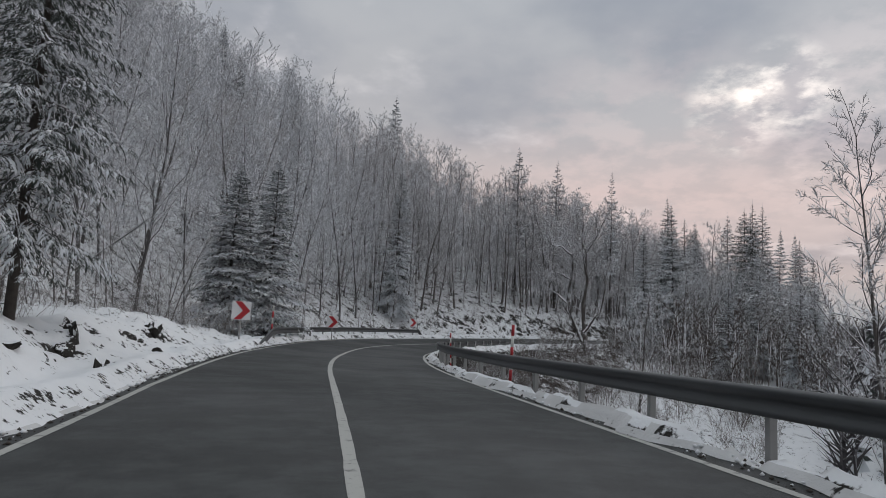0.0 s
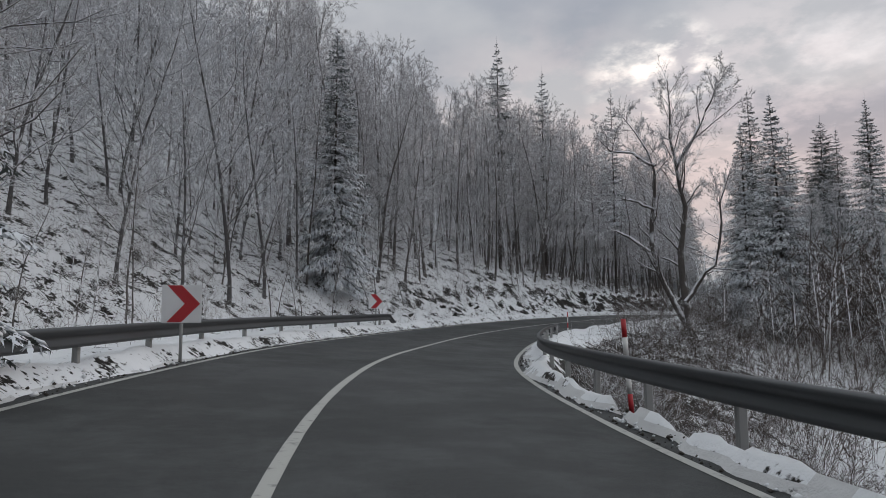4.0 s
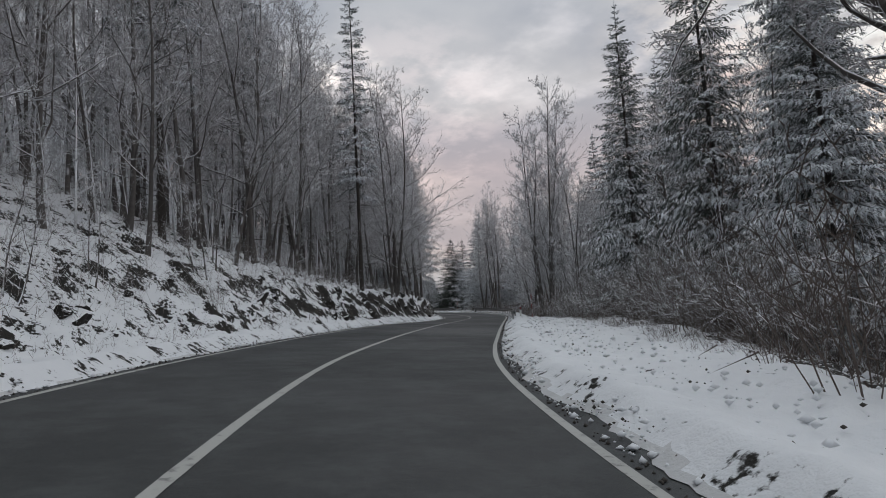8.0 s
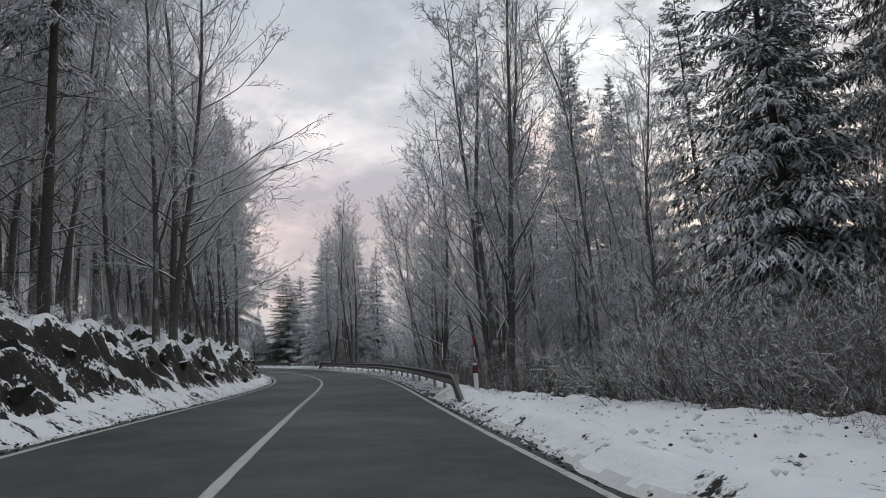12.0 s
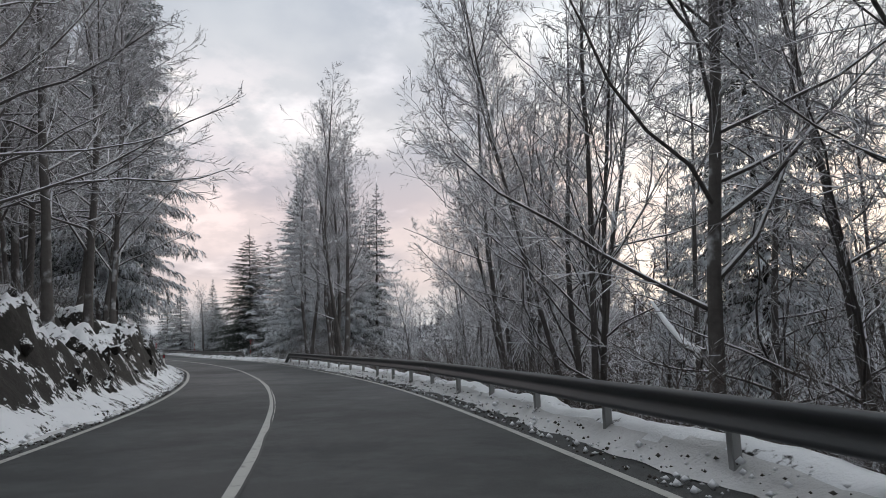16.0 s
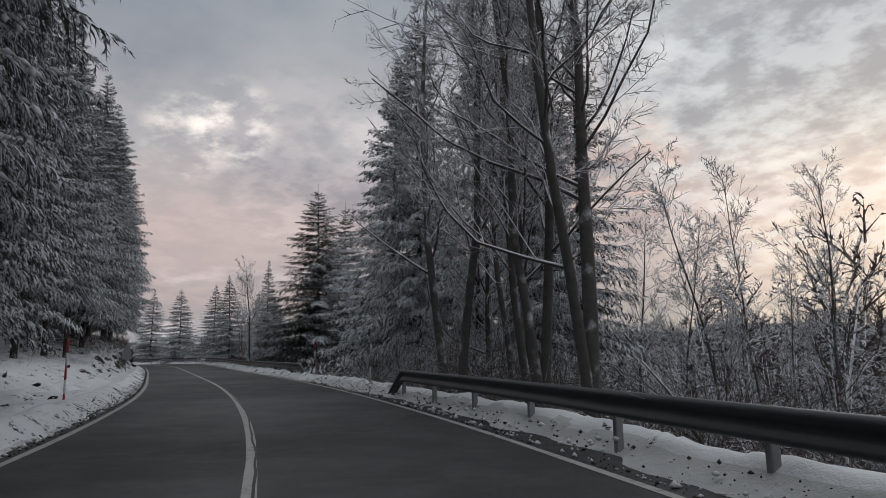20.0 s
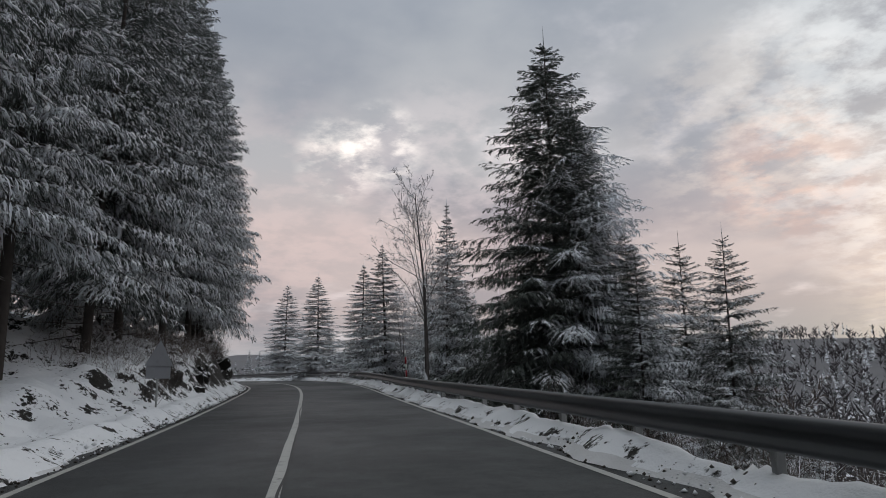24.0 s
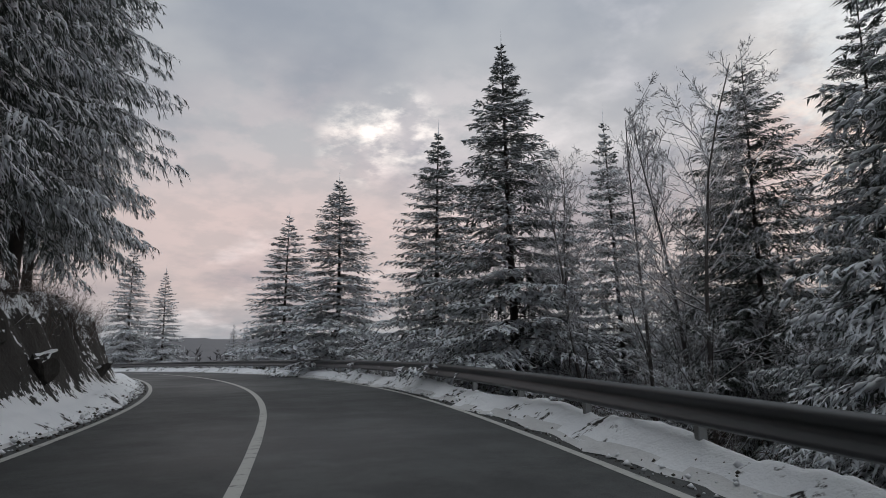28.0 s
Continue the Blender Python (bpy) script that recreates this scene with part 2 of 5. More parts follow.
SIGN_WHITE = mat_plain("sign_white", (0.72, 0.73, 0.74), 0.45, 0.0, 0.10, 3.0)
SIGN_RED = mat_plain("sign_red", (0.42, 0.022, 0.030), 0.45, 0.0, 0.10, 3.0)
SIGN_BACK = mat_plain("sign_back_grey", (0.22, 0.23, 0.25), 0.6, 0.3, 0.2, 3.0)
PLASTIC = mat_plain("white_plastic", (0.70, 0.70, 0.68), 0.5, 0.0, 0.2, 6.0)
BLACK = mat_plain("black_band", (0.02, 0.02, 0.02), 0.5)
BARK = mat_bark("bark", (0.062, 0.056, 0.053), (0.16, 0.147, 0.138), 0.14, 0.42)
BARK_PALE = mat_bark("pale_bark", (0.045, 0.040, 0.037), (0.15, 0.135, 0.125), 0.08, 0.34)
TWIG = mat_bark("rimed_twigs", (0.23, 0.22, 0.22), (0.50, 0.485, 0.49), -0.4, 0.35)
# frost, with the hillside's distance haze lightened into the same colour
TWIG_FROST_HAZE = mat_bark("frosted_hazy_twigs", (0.30, 0.31, 0.33), (0.66, 0.675, 0.70), -0.35, 0.35)
BARK_FROST = mat_bark("frosted_bark", (0.055, 0.052, 0.052), (0.15, 0.145, 0.145), 0.2, 0.55)
BARK_SNOWY = mat_bark("snow_covered_bark", (0.06, 0.052, 0.047), (0.20, 0.18, 0.165), -0.5, 0.0)
BRUSHWOOD = mat_bark("brushwood", (0.11, 0.097, 0.091), (0.27, 0.247, 0.235), -0.05, 0.6)
# rimed hillside twigs, base paler than TWIG to paint in haze
TWIG_HAZE = mat_bark("hazy_hillside_twigs", (0.30, 0.305, 0.315), (0.54, 0.545, 0.56), -0.1, 0.7)
FAR_WOOD = mat_bark("far_wood", (0.052, 0.048, 0.050), (0.11, 0.105, 0.11), 0.7, 1.4)
SHRUB = mat_bark("brown_shrub", (0.070, 0.056, 0.049), (0.17, 0.140, 0.124), 0.25, 0.9)
NEEDLES = mat_needles("snowy_needles", -0.36, 0.1)
NEEDLES_WHITE = mat_needles("frosted_needles", -0.55, -0.05)
NEEDLES_RIME = mat_needles("rimed_needles", -0.28, 0.16)
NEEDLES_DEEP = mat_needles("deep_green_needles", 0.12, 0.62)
NEEDLES_GREEN = mat_needles("half_thawed_needles", 0.24, 0.75, 1.5)
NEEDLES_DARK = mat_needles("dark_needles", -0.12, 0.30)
SNOW_LOAD = mat_plain("snow_on_boughs", (0.74, 0.755, 0.78), 0.8, 0.0, 0.2, 2.0, (0.35, 0.36, 0.37))
FAR_GROUND = mat_plain("wooded_hillside", (0.13, 0.13, 0.14), 0.9, 0.0, 0.5, 0.05, (0.055, 0.052, 0.052))
SPRUCE_BARK = mat_bark("spruce_bark", (0.035, 0.030, 0.027), (0.085, 0.074, 0.067), 0.7, 1.2)


# ---- mesh helpers ----
def mesh_of(name, verts, faces, mat, smooth=False):
    """faces: an array of triangles or of quads."""
    v, f = np.asarray(verts, dtype=np.float32), np.asarray(faces, dtype=np.int32)
    k = f.shape[1]
    me = bpy.data.meshes.new(name)
    me.vertices.add(len(v)); me.vertices.foreach_set("co", v.ravel())
    me.loops.add(f.size); me.loops.foreach_set("vertex_index", f.ravel())
    me.polygons.add(len(f))
    me.polygons.foreach_set("loop_start", np.arange(0, f.size, k, dtype=np.int32))
    me.polygons.foreach_set("loop_total", np.full(len(f), k, dtype=np.int32))
    if smooth:
        me.polygons.foreach_set("use_smooth", np.ones(len(f), dtype=bool))
    me.materials.append(mat)
    me.update(calc_edges=True)
    return me


def part_mesh(name, me, parent, label=""):
    ob = new(name, me)
    ob.parent = parent
    return tagged(ob, label) if label else ob


def part(name, bm, mat, parent, label="", smooth=False):
    me = bpy.data.meshes.new(name)
    for f in bm.faces:
        f.smooth = smooth
    bm.to_mesh(me)
    bm.free()
    me.materials.append(mat)
    return part_mesh(name, me, parent, label)


def box(bm, x0, x1, y0, y1, z0, z1, bevel=0.0):
    r = bmesh.ops.create_cube(bm, size=1.0)
    for v in r["verts"]:
        v.co = Vector(((x0 + x1) / 2 + v.co.x * (x1 - x0), (y0 + y1) / 2 + v.co.y * (y1 - y0), (z0 + z1) / 2 + v.co.z * (z1 - z0)))
    if bevel:
        es = {e for v in r["verts"] for e in v.link_edges}
        bmesh.ops.bevel(bm, geom=list(es), offset=bevel, segments=1, affect="EDGES")


def grid_faces(nu, nv):
    i = np.arange((nu - 1) * nv).reshape(nu - 1, nv)[:, :-1].ravel()
    return np.stack([i, i + nv, i + nv + 1, i + 1], 1)


def value_noise(x, y, seed=0):
    """Smooth noise from 0 to 1 on numpy arrays."""
    xi, yi = np.floor(x).astype(np.int64), np.floor(y).astype(np.int64)
    fx, fy = x - xi, y - yi
    fx, fy = fx * fx * (3 - 2 * fx), fy * fy * (3 - 2 * fy)

    def h(a, b):
        n = (a * 374761393 + b * 668265263 + seed * 974634777) & 0xFFFFFFFF
        n = ((n ^ (n >> 13)) * 1274126177) & 0xFFFFFFFF
        return ((n ^ (n >> 16)) & 0xFFFF) / 65535.0
    a = h(xi, yi) * (1 - fx) + h(xi + 1, yi) * fx
    b = h(xi, yi + 1) * (1 - fx) + h(xi + 1, yi + 1) * fx
    return a * (1 - fy) + b * fy


def fractal(x, y, seed=0, octaves=4):
    total, amp, norm = 0.0, 1.0, 0.0
    for k in range(octaves):
        total = total + amp * value_noise(x * 2 ** k, y * 2 ** k, seed + k)
        norm += amp
        amp *= 0.5
    return total / norm


# ---- the road's line ----
S_MIN, S_MAX = -40, 300
ROAD_S = np.arange(S_MIN, S_MAX, 0.5)
_th = np.interp(ROAD_S + 0.25, -12 + 6.0 * np.arange(len(HEADING)), np.radians(HEADING))
ROAD_Z0 = np.interp(ROAD_S + 0.25, -12 + 18.0 * np.arange(len(SLOPE)), SLOPE)
_i0 = int(-S_MIN * 2)
ROAD_X = np.concatenate([[0], np.cumsum(-np.sin(_th) * 0.5)])[:-1]
ROAD_Y = np.concatenate([[0], np.cumsum(np.cos(_th) * 0.5)])[:-1]
ROAD_Z = np.concatenate([[0], np.cumsum(ROAD_Z0 * 0.5)])[:-1]
ROAD_X, ROAD_Y, ROAD_Z = ROAD_X - ROAD_X[_i0], ROAD_Y - ROAD_Y[_i0], ROAD_Z - ROAD_Z[_i0]
ROAD_A = np.interp(ROAD_S, -12 + 6.0 * np.arange(len(HEADING)), np.radians(HEADING))


def lane_r(s):
    return np.interp(s, (30, 44, 56, 68, 80), (WIDTHS[0], WIDTHS[0] - 0.25, WIDTHS[0] - 0.28, WIDTHS[0] - 0.1, WIDTHS[0]))


def lane_l(s):
    return WIDTHS[1] + np.interp(s, (-10, 2, 45, 60, 75, 105, 135, 165, 200), (-0.10, 0.32, 0.28, 0.14, 0.04, -0.06, -0.18, -0.28, -0.28))


def bank_at(s):
    return np.interp(s, -12 + 18.0 * np.arange(len(BANK)), BANK)


def road_point(s, d, up=0.0):
    """The place at s metres along the road and d metres to the right of its middle."""
    a = np.interp(s, ROAD_S, ROAD_A)
    x = np.interp(s, ROAD_S, ROAD_X) + np.cos(a) * d
    y = np.interp(s, ROAD_S, ROAD_Y) + np.sin(a) * d
    z = np.interp(s, ROAD_S, ROAD_Z) - bank_at(s) * np.clip(d, -4, 4.5) + up
    return x, y, z


def road_coords(x, y):
    """Metres along and across the road of places in plan."""
    x, y = np.asarray(x, float).ravel(), np.asarray(y, float).ravel()
    s, d = np.empty_like(x), np.empty_like(x)
    cx, cy, ca, cs = ROAD_X[::2], ROAD_Y[::2], ROAD_A[::2], ROAD_S[::2]
    for a in range(0, len(x), 4000):
        b = a + 4000
        q = (x[a:b, None] - cx) ** 2 + (y[a:b, None] - cy) ** 2
        i = q.argmin(1)
        side = (x[a:b] - cx[i]) * np.cos(ca[i]) + (y[a:b] - cy[i]) * np.sin(ca[i])
        along = -(x[a:b] - cx[i]) * np.sin(ca[i]) + (y[a:b] - cy[i]) * np.cos(ca[i])
        dist = np.sqrt(q[np.arange(len(i)), i])
        s[a:b], d[a:b] = cs[i] + np.clip(along, -0.5, 0.5), np.where(side < 0, -dist, dist)
    return s, d


KS = (-40, 14, 20, 27, 55, 62, 80, 95, 106, 125, 150, 158, 170, 194.5, 200.5, 215, 300)
L_FLAT = (0.9, 0.9, 1.6, 2.4, 2.4, 2.0, 1.4, 1.1, 0.9, 0.8, 0.8, 1.5, 2.0, 1.5, 0.8, 0.8, 1.0)
L_RISE = (0.95, 0.95, 0.7, 0.3, 0.3, 1.0, 2.2, 1.9, 1.5, 1.55, 1.4, 0.7, 0.5, 0.7, 1.5, 1.9, 2.0)
L_RUN = (2.5, 2.5, 3.0, 3.0, 3.0, 3.5, 4.0, 2.6, 1.2, 1.0, 1.0, 3.0, 3.0, 2.0, 1.2, 1.2, 2.0)
L_STEEP = (0.56, 0.61, 0.64, 0.67, 0.70, 0.68, 0.60, 0.42, 0.34, 0.3, 0.24, 0.16, 0.13, 0.16, 0.2, 0.2, 0.2)
R_KS = (-40, 34, 42, 50, 55, 62, 80, 95, 106, 125, 150, 158, 170, 178, 300)
R_FLAT = (0.46, 0.46, 0.95, 1.6, 2.2, 3.8, 6.0, 5.4, 2.2, 1.2, 1.2, 1.4, 1.0, 0.80, 0.90)
R_STEEP = (1.4, 1.4, 0.9, 0.5, 0.45, 0.40, 0.2, 0.2, 0.4, 0.6, 0.6, 0.4, 0.7, 1.2, 1.2)


def profile(s, d):
    """Height of the ground over the road's edge."""
    u = -d - lane_l(s)
    flat, rise, run, steep = (np.interp(s, KS, k) for k in (L_FLAT, L_RISE, L_RUN, L_STEEP))
    t = np.clip((u - flat) / run, 0, 1)
    left = 0.12 + rise * (t * t * (3 - 2 * t)) + np.clip(u - flat - run * 0.7 - np.interp(s, (14, 27, 50), (5.0, 2.5, 0.0)), 0, 105) * steep
    v = d - lane_r(s)
    flat, steep = np.interp(s, R_KS, R_FLAT), np.interp(s, R_KS, R_STEEP)
    drop = np.clip(v - flat, 0, None)
    wall = np.interp(s, (28, 40), (1.3, 0.0)) * np.clip(drop / 0.55, 0, 1)  # the steep edge behind the first rail
    right = 0.14 - wall - 16 * (1 - np.exp(-drop * steep / 16)) + 46 * np.clip((v - 140) / 330, 0, 1) ** 1.4
    return np.where(d < 0, left, right)


def ground_z(x, y, s=None, d=None):
    if s is None:
        s, d = road_coords(x, y)
    base = np.interp(s, ROAD_S, ROAD_Z) - bank_at(s) * np.clip(d, -4, 4.5)
    far = np.clip((np.abs(d) - 5) / 12, 0, 1)
    lump = (fractal(x * 0.22, y * 0.22, 5) - 0.5) * 1.5 * far + (fractal(x * 0.02, y * 0.02, 9) - 0.5) * 14 * np.clip((np.abs(d) - 60) / 150, 0, 1)
    return base + profile(s, d) + lump


def height_at(x, y):
    return float(ground_z(np.array([x]), np.array([y]))[0])


def axis(lo, hi, step, outer, grow=1.22):
    inner = list(np.arange(lo, hi + step / 2, step))
    left, right, w, a, b = [], [], step, lo, inner[-1]
    while a > lo - outer:
        w *= grow
        a, b = a - w, b + w
        left.append(a); right.append(b)
    return np.array(left[::-1] + inner + right)


def build_ground():
    gx, gy = axis(-50, 125, 1.3, 1600), axis(-30, 260, 1.3, 1600)
    X, Y = np.meshgrid(gx, gy, indexing="ij")
    x, y = X.ravel(), Y.ravel()
    s, d = road_coords(x, y)
    z = ground_z(x, y, s, d)
    inner = np.clip(1 - (np.abs(d + 1.0) - 7.5) / 2.5, 0, 1)
    z = z - 0.45 * inner - 0.5 * np.clip(1 - np.abs(d) / 5, 0, 1)
    v = np.stack([x, y, z], 1)
    f = grid_faces(len(gx), len(gy))
    me = mesh_of("ground", v, f, SNOW, True)
    me.materials.append(FAR_GROUND)
    me.polygons.foreach_set("material_index", (np.abs(d)[f].mean(1) > 48).astype(np.int32))
    ob = new("ground", me)
    tagged(ob, "snow-covered forest ground with earth showing through", "ground", kind="structure")


def build_verge(side):
    """The strip of lumpy snow along one edge of the road and the bank beyond."""
    ss = np.arange(S_MIN + 4, S_MAX - 10, 0.22)
    u = np.concatenate([np.linspace(0, 0.6, 8), np.linspace(0.7, 3.0, 18), np.linspace(3.3, 9.5, 22)])
    S, U = np.meshgrid(ss, u, indexing="ij")
    edge = (lane_l(ss) + 0.28 if side < 0 else lane_r(ss) + 0.22)[:, None] + (fractal(ss * 0.9, ss * 0, 31 + side, 4) - 0.5)[:, None] * (0.42 if side < 0 else 0.6)
    if side > 0:
        edge = edge + np.interp(ss, (55, 66, 95, 104, 112, 165, 176), (0, 0.10, 0.10, 0.10, 0.30, 0.30, 0))[:, None]
    D = side * (edge + U)
    s, d = S.ravel(), D.ravel()
    x, y, _ = road_point(s, d)
    z = ground_z(x, y, s, d)
    lip = np.clip(U.ravel() / 0.5, 0, 1)
    rough = fractal(x * 1.3, y * 1.3, 3) - 0.5
    fine = fractal(x * 4.5, y * 4.5, 8, 3) - 0.5
    steepness = np.interp(s, KS, L_RISE) / np.interp(s, KS, L_RUN) if side < 0 else 0.25
    amp = np.clip(U.ravel() / 1.2, 0, 1) * ((0.10 if side < 0 else 0.16) + 0.60 * np.clip(steepness, 0, 1.6) * np.clip((U.ravel() - 0.9) / 0.8, 0, 1))
    crag = np.abs(fractal(x * 0.8 + 3, y * 0.8 + z * 0.9, 17, 4) - 0.5) * 2
    z = z + rough * amp * (1.6 if side < 0 else 1.0) + fine * (0.07 + 0.30 * amp) * lip + (crag - 0.25) * amp * (1.3 if side < 0 else 0.3)
    narrow = np.interp(s, (34, 44), (0.42, 1.0)) if side > 0 else 1.0
    mound = np.exp(-((U.ravel() - 0.55 * narrow) / (0.4 * narrow)) ** 2) * (0.10 + 0.12 * value_noise(s * 0.7, s * 0, 3))
    z = z + mound * (1.0 if side < 0 else 1.0) - 0.16 * (1 - lip)
    f = grid_faces(len(ss), len(u))
    if side < 0:
        f = f[:, ::-1]
    name = "snow_bank" if side < 0 else "snow_verge"
    me = mesh_of(name, np.stack([x, y, z], 1), f, SNOW_BANK if side < 0 else SNOW_CLEAN, True)
    me.materials.append(SNOW if side < 0 else LITTER)
    reach = np.interp(s, KS, L_FLAT) + np.interp(s, KS, L_RUN) + np.interp(s, (20, 50), (0.2, 1.5)) if side < 0 else np.interp(s, R_KS, R_FLAT) + 0.30
    past = np.abs(d) - (lane_l(s) if side < 0 else lane_r(s)) - reach + (fractal(x * 0.7, y * 0.7, 41) - 0.5) * (1.6 if side < 0 else 0.7)
    me.materials.append(SNOW_DIRTY)
    dirty = U.ravel() - (0.05 if side < 0 else np.interp(s, (100, 112, 165, 176), (0.13, 0.34, 0.34, 0.13))) - (fractal(s * 2.1, U.ravel() * 5 + 7, 53 + side) - 0.5) * 0.3
    kind = np.where(dirty[f].mean(1) < 0, 2, (past[f].mean(1) > 0).astype(np.int32))
    me.polygons.foreach_set("material_index", kind.astype(np.int32))
    ob = new(name, me)
    tagged(ob, "rough snow bank with dark rock and earth showing" if side < 0 else "ploughed snow verge beside the asphalt", "snow", kind="structure")


def build_road():
    ss = np.arange(S_MIN, S_MAX - 2, 0.5)
    ds = np.linspace(-WIDTHS[1] - 1.0, WIDTHS[0] + 1.0, 14)
    S, D = np.meshgrid(ss, ds, indexing="ij")
    D = np.minimum(D, lane_r(S) + np.interp(S, (36, 46), (0.42, 1.0)))
    x, y, z = road_point(S.ravel(), D.ravel())
    ob = new("road", mesh_of("road", np.stack([x, y, z], 1), grid_faces(len(ss), len(ds))[:, ::-1] * 1, ASPHALT, True))
    tagged(ob, "dark damp asphalt mountain road", "road", kind="structure")
    return ob


def road_stripe(name, d, width, mat, parent, up, label, s0=S_MIN, s1=S_MAX - 2, wobble=0.0, seed=0):
    ss = np.arange(s0, s1, 0.4)
    off = (d(ss) if callable(d) else d) + (fractal(ss * 0.35, ss * 0, seed, 4) - 0.5) * wobble
    half = width / 2 * (0.92 + 0.16 * value_noise(ss * 1.7, ss * 0, seed + 2))
    a = np.stack(road_point(ss, off - half, up), 1)
    b = np.stack(road_point(ss, off + half, up), 1)
    v = np.stack([a, b], 1).reshape(-1, 3)
    return part_mesh(name, mesh_of(name, v, grid_faces(len(ss), 2)[:, ::-1], mat), parent, label)


# ---- trees ----
class Twigs:
    """Collects tapered tubes and thin spikes as one triangle mesh."""

    def __init__(self):
        self.v, self.f, self.n = [], [], 0

    def tube(self, pts, radii, sides):
        pts, radii = np.asarray(pts, float), np.asarray(radii, float)
        tang = np.gradient(pts, axis=0)
        tang /= np.linalg.norm(tang, axis=1)[:, None] + 1e-9
        ref = np.where(np.abs(tang[:, 2:3]) > 0.9, np.array([[1.0, 0, 0]]), np.array([[0, 0, 1.0]]))
        a = np.cross(tang, ref)
        a /= np.linalg.norm(a, axis=1)[:, None] + 1e-9
        b = np.cross(tang, a)
        ang = np.arange(sides) * 2 * np.pi / sides
        ring = a[:, None] * np.cos(ang)[None, :, None] + b[:, None] * np.sin(ang)[None, :, None]
        self.v.append((pts[:, None] + ring * radii[:, None, None]).reshape(-1, 3))
        m = len(pts)
        i = (np.arange(m - 1)[:, None] * sides + np.arange(sides)[None]).ravel()
        j = (np.arange(m - 1)[:, None] * sides + (np.arange(sides)[None] + 1) % sides).ravel()
        self.f.append(np.concatenate([np.stack([i, j, j + sides], 1), np.stack([i, j + sides, i + sides], 1)]) + self.n)
        self.n += m * sides

    def spikes(self, base, tip, radius):
        """Three-sided slivers from base to tip, many at once."""
        base, tip = np.asarray(base, float), np.asarray(tip, float)
        d = tip - base
        d /= np.linalg.norm(d, axis=1)[:, None] + 1e-9
        ref = np.where(np.abs(d[:, 2:3]) > 0.9, np.array([[1.0, 0, 0]]), np.array([[0, 0, 1.0]]))
        a = np.cross(d, ref)
        a /= np.linalg.norm(a, axis=1)[:, None] + 1e-9
        b = np.cross(d, a)
        r = np.asarray(radius, float).reshape(-1, 1)
        p0, p1, p2 = base + b * r, base - b * r * 0.5 + a * r * 0.87, base - b * r * 0.5 - a * r * 0.87
        m = len(base)
        self.v.append(np.stack([p0, p1, p2, tip], 1).reshape(-1, 3))
        k = np.arange(m)[:, None] * 4 + self.n
        self.f.append(np.concatenate([k + np.array([[0, 1, 3]]), k + np.array([[1, 2, 3]]), k + np.array([[2, 0, 3]])]))
        self.n += m * 4

    def slivers(self, base, tip, width, rng):
        """Single flat twigs, turned at random about their own length."""
        base, tip = np.asarray(base, float), np.asarray(tip, float)
        side = np.cross(tip - base, rng.normal(0, 1, base.shape))
        side /= np.linalg.norm(side, axis=1)[:, None] + 1e-9
        w = side * np.asarray(width, float).reshape(-1, 1)
        m = len(base)
        self.v.append(np.stack([base - w, base + w, tip], 1).reshape(-1, 3))
        self.f.append(np.arange(m * 3).reshape(-1, 3) + self.n)
        self.n += m * 3

    def flakes(self, base, tip, width, rng):
        """Single flat sprays lying about level, widest near the base."""
        base, tip = np.asarray(base, float), np.asarray(tip, float)
        side = np.cross(tip - base, np.array([[0, 0, 1.0]]) + rng.normal(0, 0.35, base.shape))
        side /= np.linalg.norm(side, axis=1)[:, None] + 1e-9
        w = side * np.asarray(width, float).reshape(-1, 1)
        q = base + (tip - base) * 0.12
        m = len(base)
        self.v.append(np.stack([q - w, q + w, tip], 1).reshape(-1, 3))
        self.f.append(np.arange(m * 3).reshape(-1, 3) + self.n)
        self.n += m * 3

    def blades(self, base, mid, tip, width):
        """Flat drooping sprays: two triangles folded at mid."""
        base, mid, tip = (np.asarray(q, float) for q in (base, mid, tip))
        d = tip - base
        side = np.cross(d, np.array([[0, 0, 1.0]]))
        side /= np.linalg.norm(side, axis=1)[:, None] + 1e-9
        w = side * np.asarray(width, float).reshape(-1, 1)
        m = len(base)
        self.v.append(np.stack([base, mid - w, mid + w, tip], 1).reshape(-1, 3))
        k = np.arange(m)[:, None] * 4 + self.n
        self.f.append(np.concatenate([k + np.array([[0, 2, 1]]), k + np.array([[1, 2, 3]])]))
        self.n += m * 4

    def tubes(self, lines, radii, sides):
        """Many bent lines (m, k, 3) at once as tapered tubes; radii (m, k)."""
        lines, radii = np.asarray(lines, float), np.asarray(radii, float)
        m, k, _ = lines.shape
        tang = np.gradient(lines, axis=1)
        tang /= np.linalg.norm(tang, axis=2, keepdims=True) + 1e-9
        ref = np.where(np.abs(tang[..., 2:3]) > 0.9, np.array([1.0, 0, 0]), np.array([0, 0, 1.0]))
        a = np.cross(tang, ref)
        a /= np.linalg.norm(a, axis=2, keepdims=True) + 1e-9
        b = np.cross(tang, a)
        ang = np.arange(sides) * 2 * np.pi / sides
        ring = a[:, :, None] * np.cos(ang)[:, None] + b[:, :, None] * np.sin(ang)[:, None]
        self.v.append((lines[:, :, None] + ring * radii[:, :, None, None]).reshape(-1, 3))
        i = (np.arange(k - 1)[:, None] * sides + np.arange(sides)).ravel()
        j = (np.arange(k - 1)[:, None] * sides + (np.arange(sides) + 1) % sides).ravel()
        one = np.concatenate([np.stack([i, j, j + sides], 1), np.stack([i, j + sides, i + sides], 1)])
        self.f.append((one[None] + (np.arange(m) * k * sides)[:, None, None]).reshape(-1, 3) + self.n)
        self.n += m * k * sides

